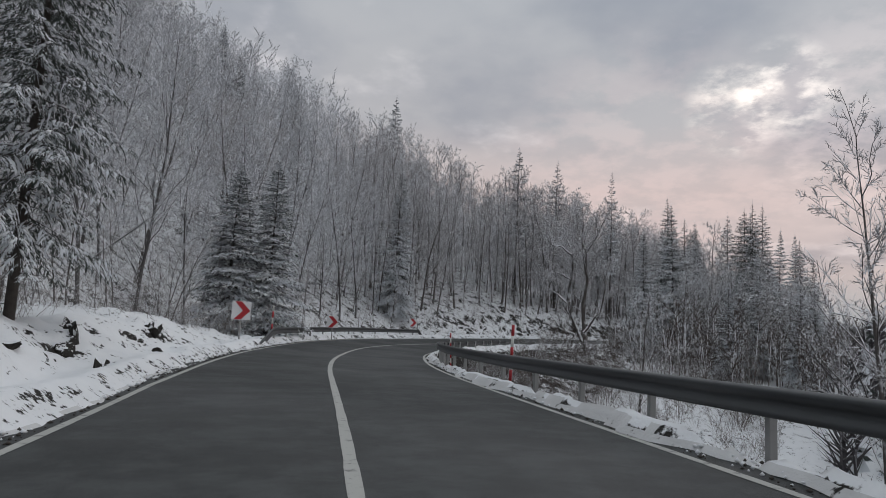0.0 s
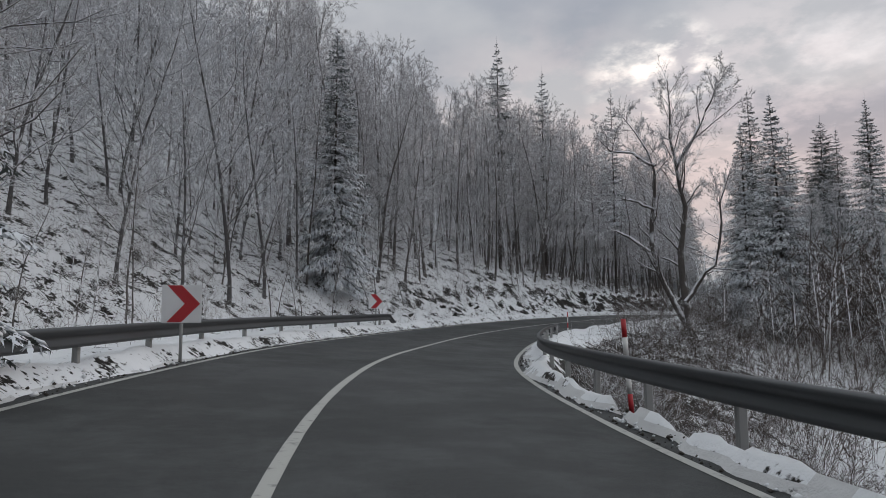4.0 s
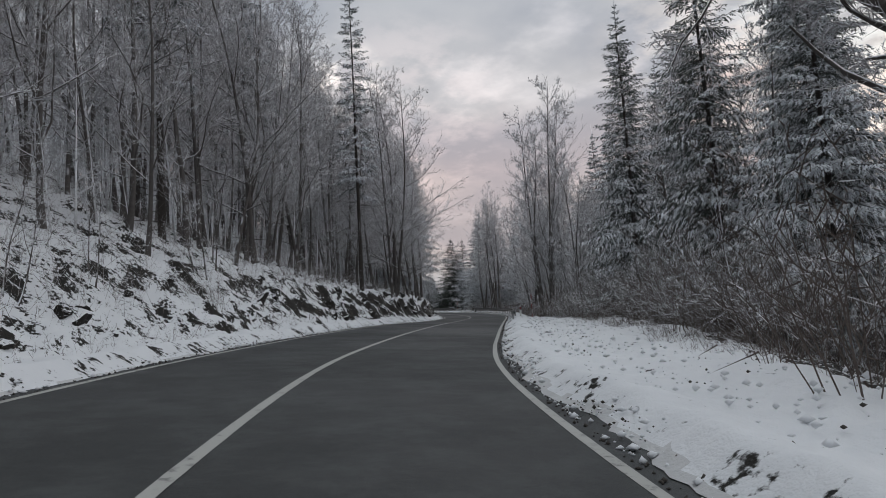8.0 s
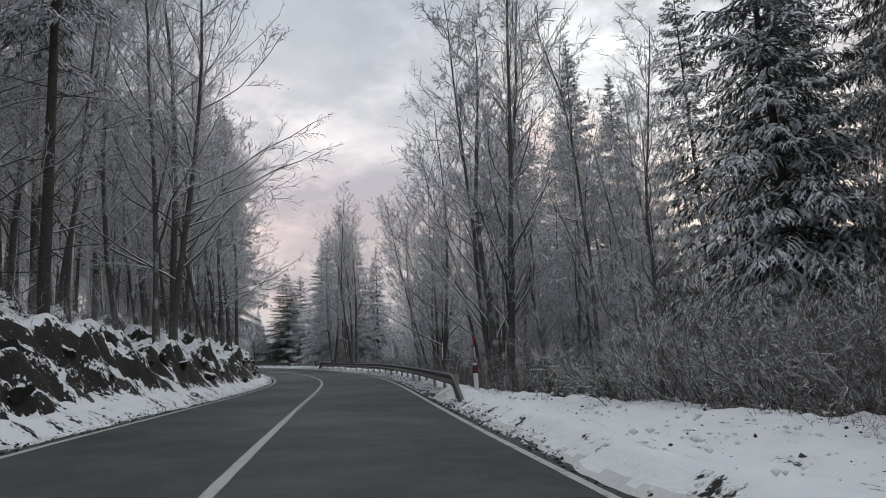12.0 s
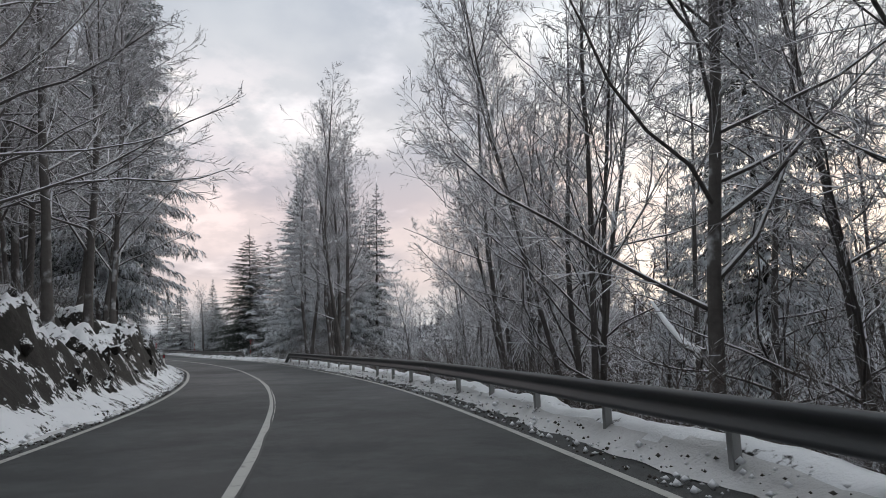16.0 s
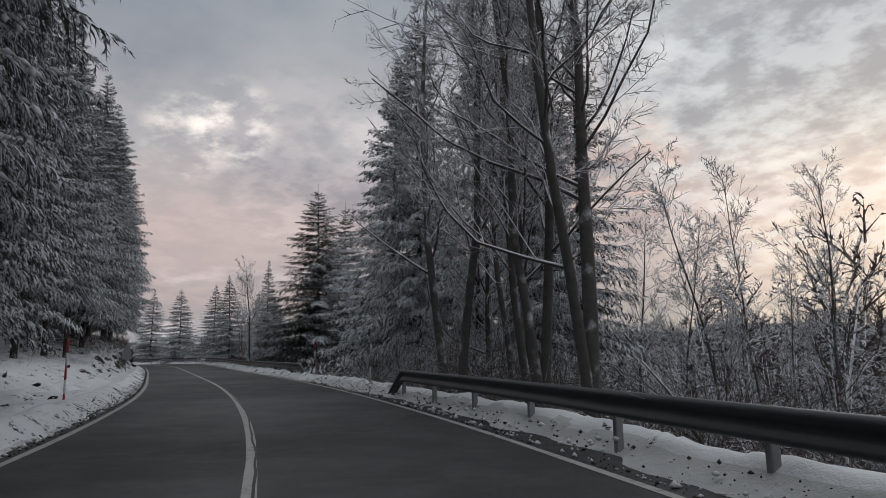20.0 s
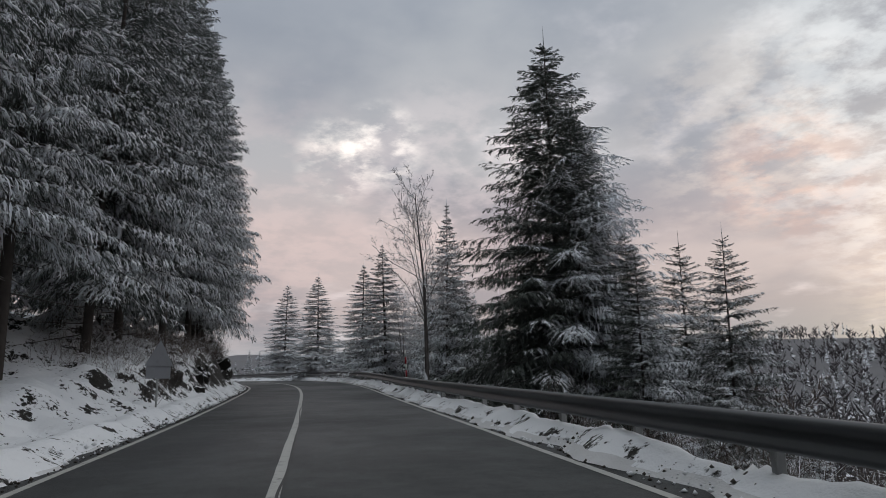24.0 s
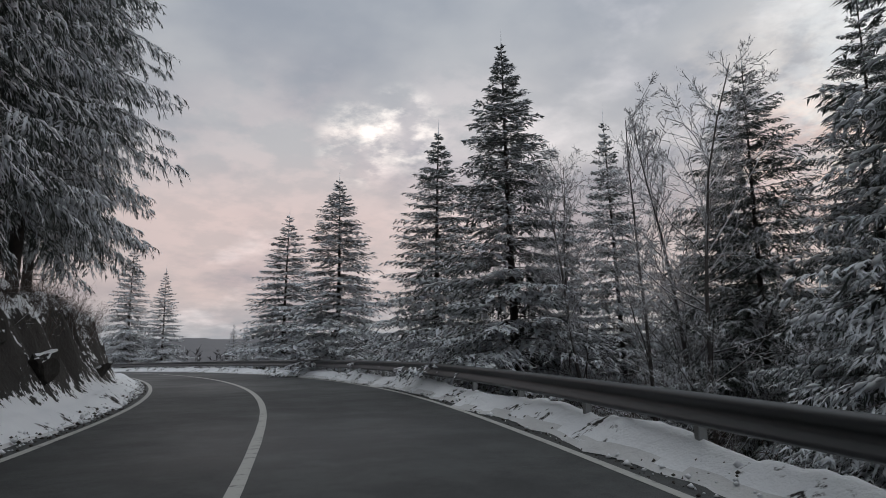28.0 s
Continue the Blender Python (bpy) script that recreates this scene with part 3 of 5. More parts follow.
    def ribbons(self, lines, width, rng):
        """Bent flat twigs (m, 3, 3), each a folded pair of slivers."""
        base, mid, tip = lines[:, 0], lines[:, 1], lines[:, 2]
        side = np.cross(tip - base, rng.normal(0, 1, base.shape))
        side /= np.linalg.norm(side, axis=1)[:, None] + 1e-9
        w = side * np.asarray(width, float).reshape(-1, 1)
        m = len(base)
        self.v.append(np.stack([base - w, base + w, mid - w * 0.75, mid + w * 0.75, tip], 1).reshape(-1, 3))
        k = np.arange(m)[:, None] * 5 + self.n
        self.f.append(np.concatenate([k + np.array([[0, 1, 3]]), k + np.array([[0, 3, 2]]), k + np.array([[2, 3, 4]])]))
        self.n += m * 5

    def pads(self, mid, axis_, size, rng):
        """Low lumps of snow: stretched, flattened eight-sided bodies."""
        m = len(mid)
        d = axis_ / (np.linalg.norm(axis_, axis=1)[:, None] + 1e-9)
        side = np.cross(d, np.array([[0, 0, 1.0]]))
        side /= np.linalg.norm(side, axis=1)[:, None] + 1e-9
        up = np.cross(side, d)
        jit = rng.uniform(0.6, 1.3, (m, 6, 1))
        s = size[:, None]
        v = np.stack([d * s, -d * s * 0.8, side * s * 0.30, -side * s * 0.30, up * s * 0.26, -up * s * 0.18], 1) * jit + mid[:, None]
        tri = np.array([[0, 2, 4], [2, 1, 4], [1, 3, 4], [3, 0, 4], [2, 0, 5], [1, 2, 5], [3, 1, 5], [0, 3, 5]])
        self.v.append(v.reshape(-1, 3))
        self.f.append((tri[None] + np.arange(m)[:, None, None] * 6).reshape(-1, 3) + self.n)
        self.n += m * 6

    def mesh(self, name, mat, smooth=False):
        return mesh_of(name, np.concatenate(self.v), np.concatenate(self.f), mat, smooth)


def bend(rng, p, d, length, n, wander, rise):
    """A wandering line of n pieces from p along d; rise turns it upwards (or down)."""
    pts, d = [np.array(p, float)], np.array(d, float)
    for _ in range(n):
        d = d + rng.normal(0, wander, 3) + np.array([0, 0, rise])
        d /= np.linalg.norm(d)
        pts.append(pts[-1] + d * length / n)
    return np.array(pts)


def along(pts, t):
    k = np.clip(t, 0, 0.9999) * (len(pts) - 1)
    i = k.astype(int)
    f = (k - i)[:, None]
    return pts[i] * (1 - f) + pts[i + 1] * f, pts[i + 1] - pts[i]


def spawn(rng, lines, n, span, angle, ratio, up=0.10, k=3, wander=0.10, rise=0.05, least=0.12, most=9.0):
    """n side branches on each of many bent lines (m, p, 3), as bent lines (m * n, k, 3) with their place along the parent."""
    m, p, _ = lines.shape
    t = span[0] + (span[1] - span[0]) * (np.arange(n) + rng.uniform(0, 1, (m, n))) / n
    q = np.clip(t, 0, 0.9999) * (p - 1)
    i = q.astype(int)
    f = (q - i)[..., None]
    row = np.arange(m)[:, None]
    a, b = lines[row, i], lines[row, i + 1]
    base, d = a * (1 - f) + b * f, b - a
    d = d / (np.linalg.norm(d, axis=2, keepdims=True) + 1e-9)
    r = rng.normal(0, 1, d.shape)
    perp = r - (r * d).sum(2, keepdims=True) * d
    perp /= np.linalg.norm(perp, axis=2, keepdims=True) + 1e-9
    turn = np.radians(angle) * rng.uniform(0.65, 1.35, (m, n, 1))
    v = d * np.cos(turn) + perp * np.sin(turn)
    whole = np.linalg.norm(np.diff(lines, axis=1), axis=2).sum(1)[:, None]
    ln = np.clip(ratio * whole * (1.2 - 0.8 * t) * rng.uniform(0.55, 1.2, (m, n)), least, most)[..., None]
    pts = [base]
    for _ in range(k - 1):
        v = v + rng.normal(0, wander, v.shape) + np.array([0, 0, up])
        up = rise
        v = v / (np.linalg.norm(v, axis=2, keepdims=True) + 1e-9)
        pts.append(pts[-1] + v * ln / (k - 1))
    return np.stack(pts, 2).reshape(m * n, k, 3), t.ravel()


def bare_tree(seed, height, lean=0.04, stems=1, first=0.3, limbs=18, spread=0.27, branches=6, twigs=8, tips=4, radius=None, angle=48, up=0.10,
              bark=None, twig=None, thick=1.0, lines=None, splay=0.10, fine_k=1.0, crook=0.05):
    """A leafless broad-leaved tree: trunk, limbs and branches, and a crown of fine twigs. lines: given trunks, as bent lines."""
    rng = np.random.default_rng(seed)
    wood, fine = Twigs(), Twigs()
    a0 = rng.uniform(0, 2 * np.pi)
    for k in range(len(lines) if lines else stems):
        a = a0 + k * 2.4
        away = np.array([np.cos(a), np.sin(a), 0])
        h = height * (1 if k == 0 else rng.uniform(0.8, 1.0))
        r0 = (radius or 0.0075 * height + 0.02) * (1 if stems == 1 else rng.uniform(0.55, 0.85))
        n = 10
        if lines:
            pts, r0 = np.array(lines[k][1], float), lines[k][0]
            h = float(np.linalg.norm(np.diff(pts, axis=0), axis=1).sum())
            u = np.linspace(0, len(pts) - 1, n + 1)
            trunk = np.stack([np.interp(u, np.arange(len(pts)), pts[:, q]) for q in range(3)], 1) + rng.normal(0, 0.04, (n + 1, 3))
        else:
            trunk = bend(rng, away * (0.25 if stems > 1 else 0) - np.array([0, 0, 0.4]), away * (splay * rng.uniform(0.5, 1.5) if stems > 1 else lean) + np.array([0, 0, 1.0]), h, n, crook, 0.04)
        rt = r0 * np.linspace(1, 0.03, n + 1) ** 0.9 + 0.008
        if k == 0 or not lines:
            rt[0] *= 1.4
        wood.tube(trunk, rt, 7)
        m = max(5, int(limbs * min(1.0, h / height)))
        limb, t = spawn(rng, trunk[None], m, (first if not lines else max(0.2, first), 0.985), angle, spread if not lines else spread * height * 0.85 / h, up, 6, 0.16, 0.06 if not lines else 0.0, 0.5)
        rl = np.maximum(0.013, r0 * 0.42 * (1.05 - t)) * thick
        wood.tubes(limb, rl[:, None] * np.linspace(1, 0.28, 6) + 0.003, 4)
        # the leader bears branches like a limb
        i0 = int(n * 0.55)
        lead = np.stack([np.interp(np.linspace(i0, n, 6), np.arange(n + 1), trunk[:, q]) for q in range(3)], 1)[None]
        br, _ = spawn(rng, np.concatenate([limb, lead, lead]), branches, (0.14, 1.0), 42, 0.46, 0.06, 4, 0.12, 0.05, 0.25)
        size = np.linalg.norm(np.diff(br, axis=1), axis=2).sum(1)[:, None]
        fine.tubes(br, (0.005 + 0.0045 * size) * thick * np.array([[1.0, 0.8, 0.6, 0.35]]), 3)
        tw, _ = spawn(rng, br, twigs, (0.10, 1.0), 40, 0.48, 0.05, 3, 0.14, 0.03, 0.18, 1.2)
        fine.ribbons(tw, np.full(len(tw), 0.0105 * thick * fine_k), rng)
        if tips:
            tp, _ = spawn(rng, tw, tips, (0.15, 1.0), 40, 0.55, 0.04, 2, 0.1, 0.0, 0.10, 0.6)
            fine.slivers(tp[:, 0], tp[:, 1], np.full(len(tp), 0.0092 * thick * fine_k), rng)
    return wood.mesh("trunk", bark or BARK, True), fine.mesh("crown", twig or TWIG)


def shrub(seed, height, stems, subs, twig):
    rng = np.random.default_rng(seed)
    wood, fine = Twigs(), Twigs()
    for k in range(stems):
        a = rng.uniform(0, 2 * np.pi)
        r = rng.uniform(0, 0.35 * height)
        p = np.array([np.cos(a) * r, np.sin(a) * r, -0.25])
        st = bend(rng, p, (np.cos(a) * 0.35, np.sin(a) * 0.35, 1.0), height * rng.uniform(0.6, 1.1), 4, 0.20, 0.0)
        wood.tube(st, np.linspace(0.012, 0.004, 5), 3)
        b, d = along(st, rng.uniform(0.25, 1.0, subs))
        d = d / np.linalg.norm(d, axis=1)[:, None] + rng.normal(0, 0.5, (subs, 3))
        d /= np.linalg.norm(d, axis=1)[:, None]
        ln = height * rng.uniform(0.08, 0.24, subs)
        tip = b + d * ln[:, None]
        fine.slivers(b, tip, np.full(subs, 0.0050), rng)
        for q in range(7):
            b2 = b + (tip - b) * rng.uniform(0.15, 0.9, (subs, 1))
            d2 = d + rng.normal(0, 0.65, (subs, 3))
            fine.slivers(b2, b2 + d2 * (ln * rng.uniform(0.3, 0.65, subs))[:, None], np.full(subs, 0.0042), rng)
    return wood.mesh("wood", SHRUB, True), fine.mesh("brush", twig)


def spruce(seed, height, width, bare=0.06, whorls=38, boughs=7, laterals=11, needles=None, droop=0.30, pads=4, shape=0.85, fringe=2, blade=1.0, ragged=0.38, sprays=5, hang_k=1.0, leaf=1.0):
    """A spruce: a tapered trunk and tiers of drooping boughs, each a flat comb of side sprays with hanging twigs below and snow lying on top."""
    rng = np.random.default_rng(seed)
    wood, green, load = Twigs(), Twigs(), Twigs()
    trunk = bend(rng, (0, 0, -0.4), (0, 0, 1), height + 0.4, 7, 0.006, 0.05)
    wood.tube(trunk, np.linspace(0.0075 * height + 0.02, 0.008, 8), 7)
    rows = []
    for w in range(whorls):
        t = bare + (0.99 - bare) * ((w + rng.uniform(0, 0.5)) / whorls) ** 0.90
        n = max(4, int(round(boughs * (0.6 + 0.4 * (1 - t)))))
        a = rng.uniform(0, 2 * np.pi) + 2 * np.pi * (np.arange(n) + rng.uniform(-0.28, 0.28, n)) / n
        reach = width * (1 - t) ** shape * (1.0 if t > bare + 0.10 else 0.8) * (1 - 0.35 * max(0.0, (t - 0.8) / 0.2)) + 0.07
        ln = reach * (1 - ragged * rng.uniform(0, 1, n) ** 1.3) * rng.uniform(0.95, 1.12, n)
        rows.append(np.stack([a, np.full(n, t), ln, t * height + rng.uniform(-1.2, 1.2, n) * (1 - 0.7 * t) * height / whorls], 1))
    a, t, ln, z0 = np.concatenate(rows).T
    m = len(a)
    u = np.linspace(0, 1, 6)[None]
    sag = (droop * (1.25 - 1.1 * t) * rng.uniform(0.7, 1.3, m))[:, None]
    lift = (0.08 + 0.42 * t ** 2)[:, None]
    z = z0[:, None] + ln[:, None] * (lift * u - sag * 1.25 * u ** 1.5 + 0.22 * sag * u ** 4)
    az = a[:, None] + rng.normal(0, 0.10, (m, 1)) * u ** 2
    br = np.stack([np.cos(az) * ln[:, None] * u, np.sin(az) * ln[:, None] * u, z], 2)
    br[..., :2] += np.stack([np.interp(z0, trunk[:, 2], trunk[:, c]) for c in (0, 1)], 1)[:, None]
    wood.tubes(br[:, ::2][:, :3], (0.010 + 0.006 * ln[:, None]) * np.array([[1.0, 0.6, 0.2]]), 3)
    # dead snowy branches on the clear stem
    c = int(bare * height * 3.2)
    if bare > 0.1:
        da, dz = rng.uniform(0, 2 * np.pi, c), rng.uniform(0.12, 1.05, c) * bare * height
        dl = rng.uniform(0.5, 2.3, c)
        far = np.stack([np.cos(da), np.sin(da), rng.normal(-0.05, 0.10, c)], 1) * dl[:, None]
        root = np.stack([0 * da, 0 * da, dz], 1)
        wood.tubes(np.stack([root, root + far * 0.55 + rng.normal(0, 0.05, far.shape), root + far], 1), np.array([[0.022, 0.014, 0.006]]) * np.ones((c, 1)), 3)
    # side sprays: a flat comb along each bough, longest in its middle
    k = np.maximum(5, (laterals * (0.35 + 0.65 * ln / width)).astype(int))
    own = np.repeat(np.arange(m), 2 * k)
    place = np.concatenate([(np.arange(2 * c) // 2 + 0.5) / c for c in k])
    hand = np.where(np.concatenate([np.arange(2 * c) % 2 for c in k]) == 0, 1.0, -1.0)
    q = np.clip(0.10 + 0.90 * place + rng.normal(0, 0.02, len(own)), 0.04, 0.999)
    i = (q * 5).astype(int)
    f = (q * 5 - i)[:, None]
    b = br[own, i] * (1 - f) + br[own, i + 1] * f
    fw = br[own, i + 1] - br[own, i]
    fw /= np.linalg.norm(fw, axis=1)[:, None]
    side = np.stack([-fw[:, 1], fw[:, 0], 0 * q], 1) * hand[:, None]
    side /= np.linalg.norm(side, axis=1)[:, None] + 1e-9
    ll = ln[own] * (0.34 if hang_k < 1.5 else 0.27) * np.clip(1.12 - q, 0.10, 1) ** 0.75 * np.minimum(1, 0.7 + q) * rng.uniform(0.7, 1.2, len(own)) + 0.13 * np.clip((1 - t[own]) / 0.14, 0.2, 1)
    d = fw * rng.uniform(0.5, 0.9, (len(own), 1)) + side * 0.75 + rng.normal(0, 0.08, b.shape)
    d /= np.linalg.norm(d, axis=1)[:, None]
    hang = rng.uniform(0.15, 0.60, len(own)) * (0.5 + 0.8 * (1 - t[own])) * hang_k
    mid = b + d * (ll * 0.5)[:, None] - np.array([0, 0, 1.0]) * (ll * hang * 0.22)[:, None]
    tip = b + d * (ll * 0.95)[:, None] - np.array([0, 0, 1.0]) * (ll * hang * 0.80)[:, None]
    green.blades(b, mid, tip, (0.014 + 0.022 * ll) * blade * rng.uniform(0.7, 1.3, len(own)))
    # short needled twigs on both sides of a spray give it a ragged edge
    for _ in range(sprays):
        e = rng.uniform(0.12, 0.97, (len(own), 1))
        p = b + (tip - b) * e - np.array([0, 0, 0.0]) + (mid - (b + tip) / 2) * (4 * e * (1 - e))
        s2 = np.cross(tip - b, np.array([[0, 0, 1.0]]))
        s2 /= np.linalg.norm(s2, axis=1)[:, None] + 1e-9
        v = (tip - b) / (np.linalg.norm(tip - b, axis=1)[:, None] + 1e-9) * 0.8 + s2 * rng.choice([-1.0, 1.0], (len(own), 1)) * rng.uniform(0.5, 1.0, (len(own), 1)) - np.array([0, 0, 1.0]) * rng.uniform(0, 0.5, (len(own), 1))
        sz = leaf * np.minimum(0.09 + 0.20 * ll, 0.24) * np.clip((1 - t[own]) / 0.10, 0.35, 1) * rng.uniform(0.6, 1.2, len(own))
        green.flakes(p, p + v * sz[:, None], sz * 0.10 * blade + 0.006, rng)
    # hanging fringe
    for _ in range(fringe):
        e = rng.uniform(0.1, 0.9, (len(own), 1))
        p = b + (tip - b) * e
        drop = np.array([[0, 0, -1.0]]) + d * 0.25 + rng.normal(0, 0.14, p.shape)
        sz = (0.07 + 0.22 * np.minimum(ll, 1.1)) * rng.uniform(0.5, 1.2, len(own)) * np.clip(1.2 - t[own], 0.3, 1)
        green.slivers(p, p + drop * sz[:, None], sz * 0.045 * blade + 0.006, rng)
    top = trunk[-1:] - np.array([[0, 0, 0.5]])
    green.spikes(top, top + np.array([[0, 0, 1.15]]), np.array([0.024]))
    # snow lying on the sprays, most towards the ends of the boughs
    if pads:
        on = rng.uniform(size=len(own)) < pads / (2.0 * laterals) * (0.4 + 1.2 * q)
        on &= value_noise(a[own] * 2.2 + 40, z0[own] * 0.9 + 40, seed) > 0.30
        e = rng.uniform(0.25, 0.8, (int(on.sum()), 1))
        p = b[on] + (tip[on] - b[on]) * e + (mid[on] - (b[on] + tip[on]) / 2) * (4 * e * (1 - e)) + np.array([0, 0, 0.03])
        load.pads(p, tip[on] - b[on], np.minimum(0.08 + 0.24 * ll[on], 0.34) * rng.uniform(0.6, 1.2, len(p)), rng)
    bare_faces = sum(len(f_) for f_ in green.f)
    for v_, f_ in zip(load.v, load.f):
        green.v.append(v_)
        green.f.append(f_ + green.n)
    crown = green.mesh("crown", needles or NEEDLES)
    crown.materials.append(SNOW_LOAD)
    crown.polygons.foreach_set("material_index", (np.arange(len(crown.polygons)) >= bare_faces).astype(np.int32))
    return wood.mesh("trunk", SPRUCE_BARK, True), crown


KINDS = {}


def tree_kind(key, name, meshes, parts=("trunk", "crown")):
    """The first tree of a kind stands for its shape; every other one is a copy."""
    KINDS[key] = (name, meshes, parts)


def plant(key, x, y, scale=1.0, turn=0.0, label="", category="tree", group="", z=None, tilt=(0, 0), sxy=None):
    name, meshes, parts = KINDS[key]
    z = height_at(x, y) - 0.05 if z is None else z
    root = new(name)
    root.empty_display_size = 0.5
    w = scale if sxy is None else sxy
    root.matrix_basis = pose(x, y, z, tilt[0], tilt[1], turn) @ Matrix.Diagonal((w, w, scale, 1))
    for n, me in zip(parts, meshes):
        ob = new(n, me)
        ob.parent = root
    tagged(root, label, category, group)
    return root


for i in range(4):
    tree_kind(f"beech{i}", "beech_tree", bare_tree(10 + i, 17.0, 0.05, 1, 0.16, 26, 0.33, 8, 9, 4, angle=54, up=0.05, radius=0.13))
for i in range(3):
    tree_kind(f"slim{i}", "bare_tree", bare_tree(20 + i, 16.0, 0.05, 1, 0.20, 26, 0.26, 7, 9, 4, radius=0.095, angle=48))
for i in range(3):
    tree_kind(f"pole{i}", "pole_tree", bare_tree(25 + i, 15.0, 0.05, 1, 0.22, 20, 0.22, 6, 7, 2, radius=0.06, angle=46, fine_k=1.3))
for i in range(4):
    tree_kind(f"frost{i}", "frosted_tree", bare_tree(30 + i, 16.0, 0.03, 1, 0.12, 24, 0.34, 7, 8, 3, twig=TWIG_FROST_HAZE, angle=48, fine_k=1.7, radius=0.09, bark=BARK_FROST))
tree_kind("clump", "bare_tree", bare_tree(40, 16.0, 0.04, 4, 0.14, 30, 0.20, 7, 8, 4, radius=0.13, angle=38, splay=0.06))
for i in range(2):
    tree_kind(f"wide{i}", "beech_tree", bare_tree(45 + i, 15.0, 0.10, 5, 0.14, 20, 0.34, 7, 8, 4, radius=0.12, angle=48, splay=0.16))
for i in range(3):
    tree_kind(f"stem{i}", "bare_tree", bare_tree(54 + i, 16.0, 0.03, 1, 0.24, 30, 0.19, 6, 8, 4, radius=0.12, angle=38, crook=0.04))
tree_kind("broad", "bare_tree", bare_tree(66, 15.0, 0.02, 1, 0.34, 26, 0.36, 7, 8, 4, radius=0.18, angle=48, crook=0.03, thick=0.9, up=0.16))
tree_kind("fan", "bare_tree", bare_tree(62, 9.0, 0.02, 1, 0.34, 26, 0.40, 7, 7, 3, radius=0.12, angle=44, crook=0.03, thick=0.9))
tree_kind("dead", "dead_trunk", bare_tree(58, 4.5, 0.0, 1, 0.3, 5, 0.2, 3, 4, 0, radius=0.10))
for i in range(3):
    tree_kind(f"sapling{i}", "sapling", bare_tree(50 + i, 7.0, 0.10, 2, 0.2, 11, 0.30, 4, 6, 2, radius=0.05, angle=48))
for i in range(3):
    tree_kind(f"spruce{i}", "spruce_tree", spruce(60 + i, 18.0, 4.1, 0.03, 52, 8, 17, NEEDLES, 0.40, 15, 1.0, fringe=3, blade=1.1, sprays=7, hang_k=1.6, leaf=0.8))
for i in range(2):
    tree_kind(f"white_spruce{i}", "spruce_tree", spruce(70 + i, 16.0, 3.4, 0.04, 46, 8, 13, NEEDLES_WHITE, 0.44, 12, blade=1.5))
for i in range(2):
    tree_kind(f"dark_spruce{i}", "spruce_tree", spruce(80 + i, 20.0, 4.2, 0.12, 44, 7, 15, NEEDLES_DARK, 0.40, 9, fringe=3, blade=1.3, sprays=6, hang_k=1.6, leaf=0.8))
tree_kind("green_spruce", "spruce_tree", spruce(98, 18.0, 4.4, 0.02, 58, 8, 24, NEEDLES_GREEN, 0.42, 1, 0.7, 4, 0.8, 0.42, 10, 2.0, 0.65))
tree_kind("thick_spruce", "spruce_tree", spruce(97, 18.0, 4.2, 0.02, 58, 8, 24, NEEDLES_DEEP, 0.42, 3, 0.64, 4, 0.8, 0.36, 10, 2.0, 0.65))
for i in range(2):
    tree_kind(f"near_spruce{i}", "spruce_tree", spruce(83 + i, 20.0, 4.4, 0.20 - 0.08 * i, 48, 8, 25, NEEDLES_RIME, 0.38, 13, 0.76, 5, 0.85, 0.36, 10, 1.7, 0.62))
for i in range(2):
    tree_kind(f"high_spruce{i}", "spruce_tree", spruce(85 + i, 22.0, 3.8, 0.30, 34, 6, 12, NEEDLES_WHITE, 0.32, 5, blade=1.5))
for i in range(3):
    tree_kind(f"far_spruce{i}", "spruce_tree", spruce(87 + i, 17.0, 3.6, 0.04, 44, 8, 11, NEEDLES, 0.46, 10, blade=2.0, sprays=4))
for i in range(4):
    tree_kind(f"shrub{i}", "shrub", shrub(90 + i, 2.6, 15, 17, SHRUB if i < 2 else BRUSHWOOD), ("wood", "brush"))
# an old tree with two bent trunks and heavy low limbs
_gr = np.array([0.86, -0.51, 0])
tree_kind("gnarled", "gnarled_tree", bare_tree(203, 14.0, limbs=26, first=0.24, spread=0.26, branches=8, twigs=10, tips=5, angle=50, bark=BARK_PALE, fine_k=0.8, lines=[
    (r, [_gr * a + np.array([0.1 * (i % 2), 0.15 * (i % 3), z]) for i, (a, z) in enumerate(ln)]) for r, ln in (
        (0.17, ((0.05, -0.3), (-0.35, 1.5), (-1.2, 3.2), (-2.0, 5.0), (-1.85, 6.7), (-1.45, 8.4), (-1.55, 9.7), (-2.3, 11.2), (-3.1, 12.6))),
        (0.20, ((0.1, -0.3), (-0.25, 1.8), (-0.35, 3.8), (-0.55, 5.3), (-0.2, 6.7), (-0.15, 7.7), (-0.5, 9.3), (-0.8, 10.7), (-0.6, 12.1), (-0.9, 14.0))),
        (0.10, ((-2.0, 5.0), (-2.9, 5.8), (-3.5, 6.2), (-4.3, 6.5))),
        (0.12, ((-0.3, 2.4), (0.1, 3.0), (0.65, 3.6), (1.05, 4.2), (1.55, 6.0), (1.6, 7.5), (2.1, 9.0))),
        (0.09, ((-0.45, 9.3), (0.5, 11.0), (1.4, 12.4), (1.9, 13.8))),
        (0.09, ((-1.5, 9.4), (-2.8, 10.3), (-3.8, 10.6), (-4.6, 11.4))),
        (0.08, ((-1.7, 7.2), (-3.0, 7.9), (-4.2, 7.8))))]))


# ---- guard rails, signs, posts ----
RAIL_SECTION = ((0.0, 0.155), (0.055, 0.150), (0.083, 0.125), (0.083, 0.085), (0.020, 0.030), (0.010, 0.0), (0.020, -0.030),
                (0.083, -0.085), (0.083, -0.125), (0.055, -0.150), (0.0, -0.155))


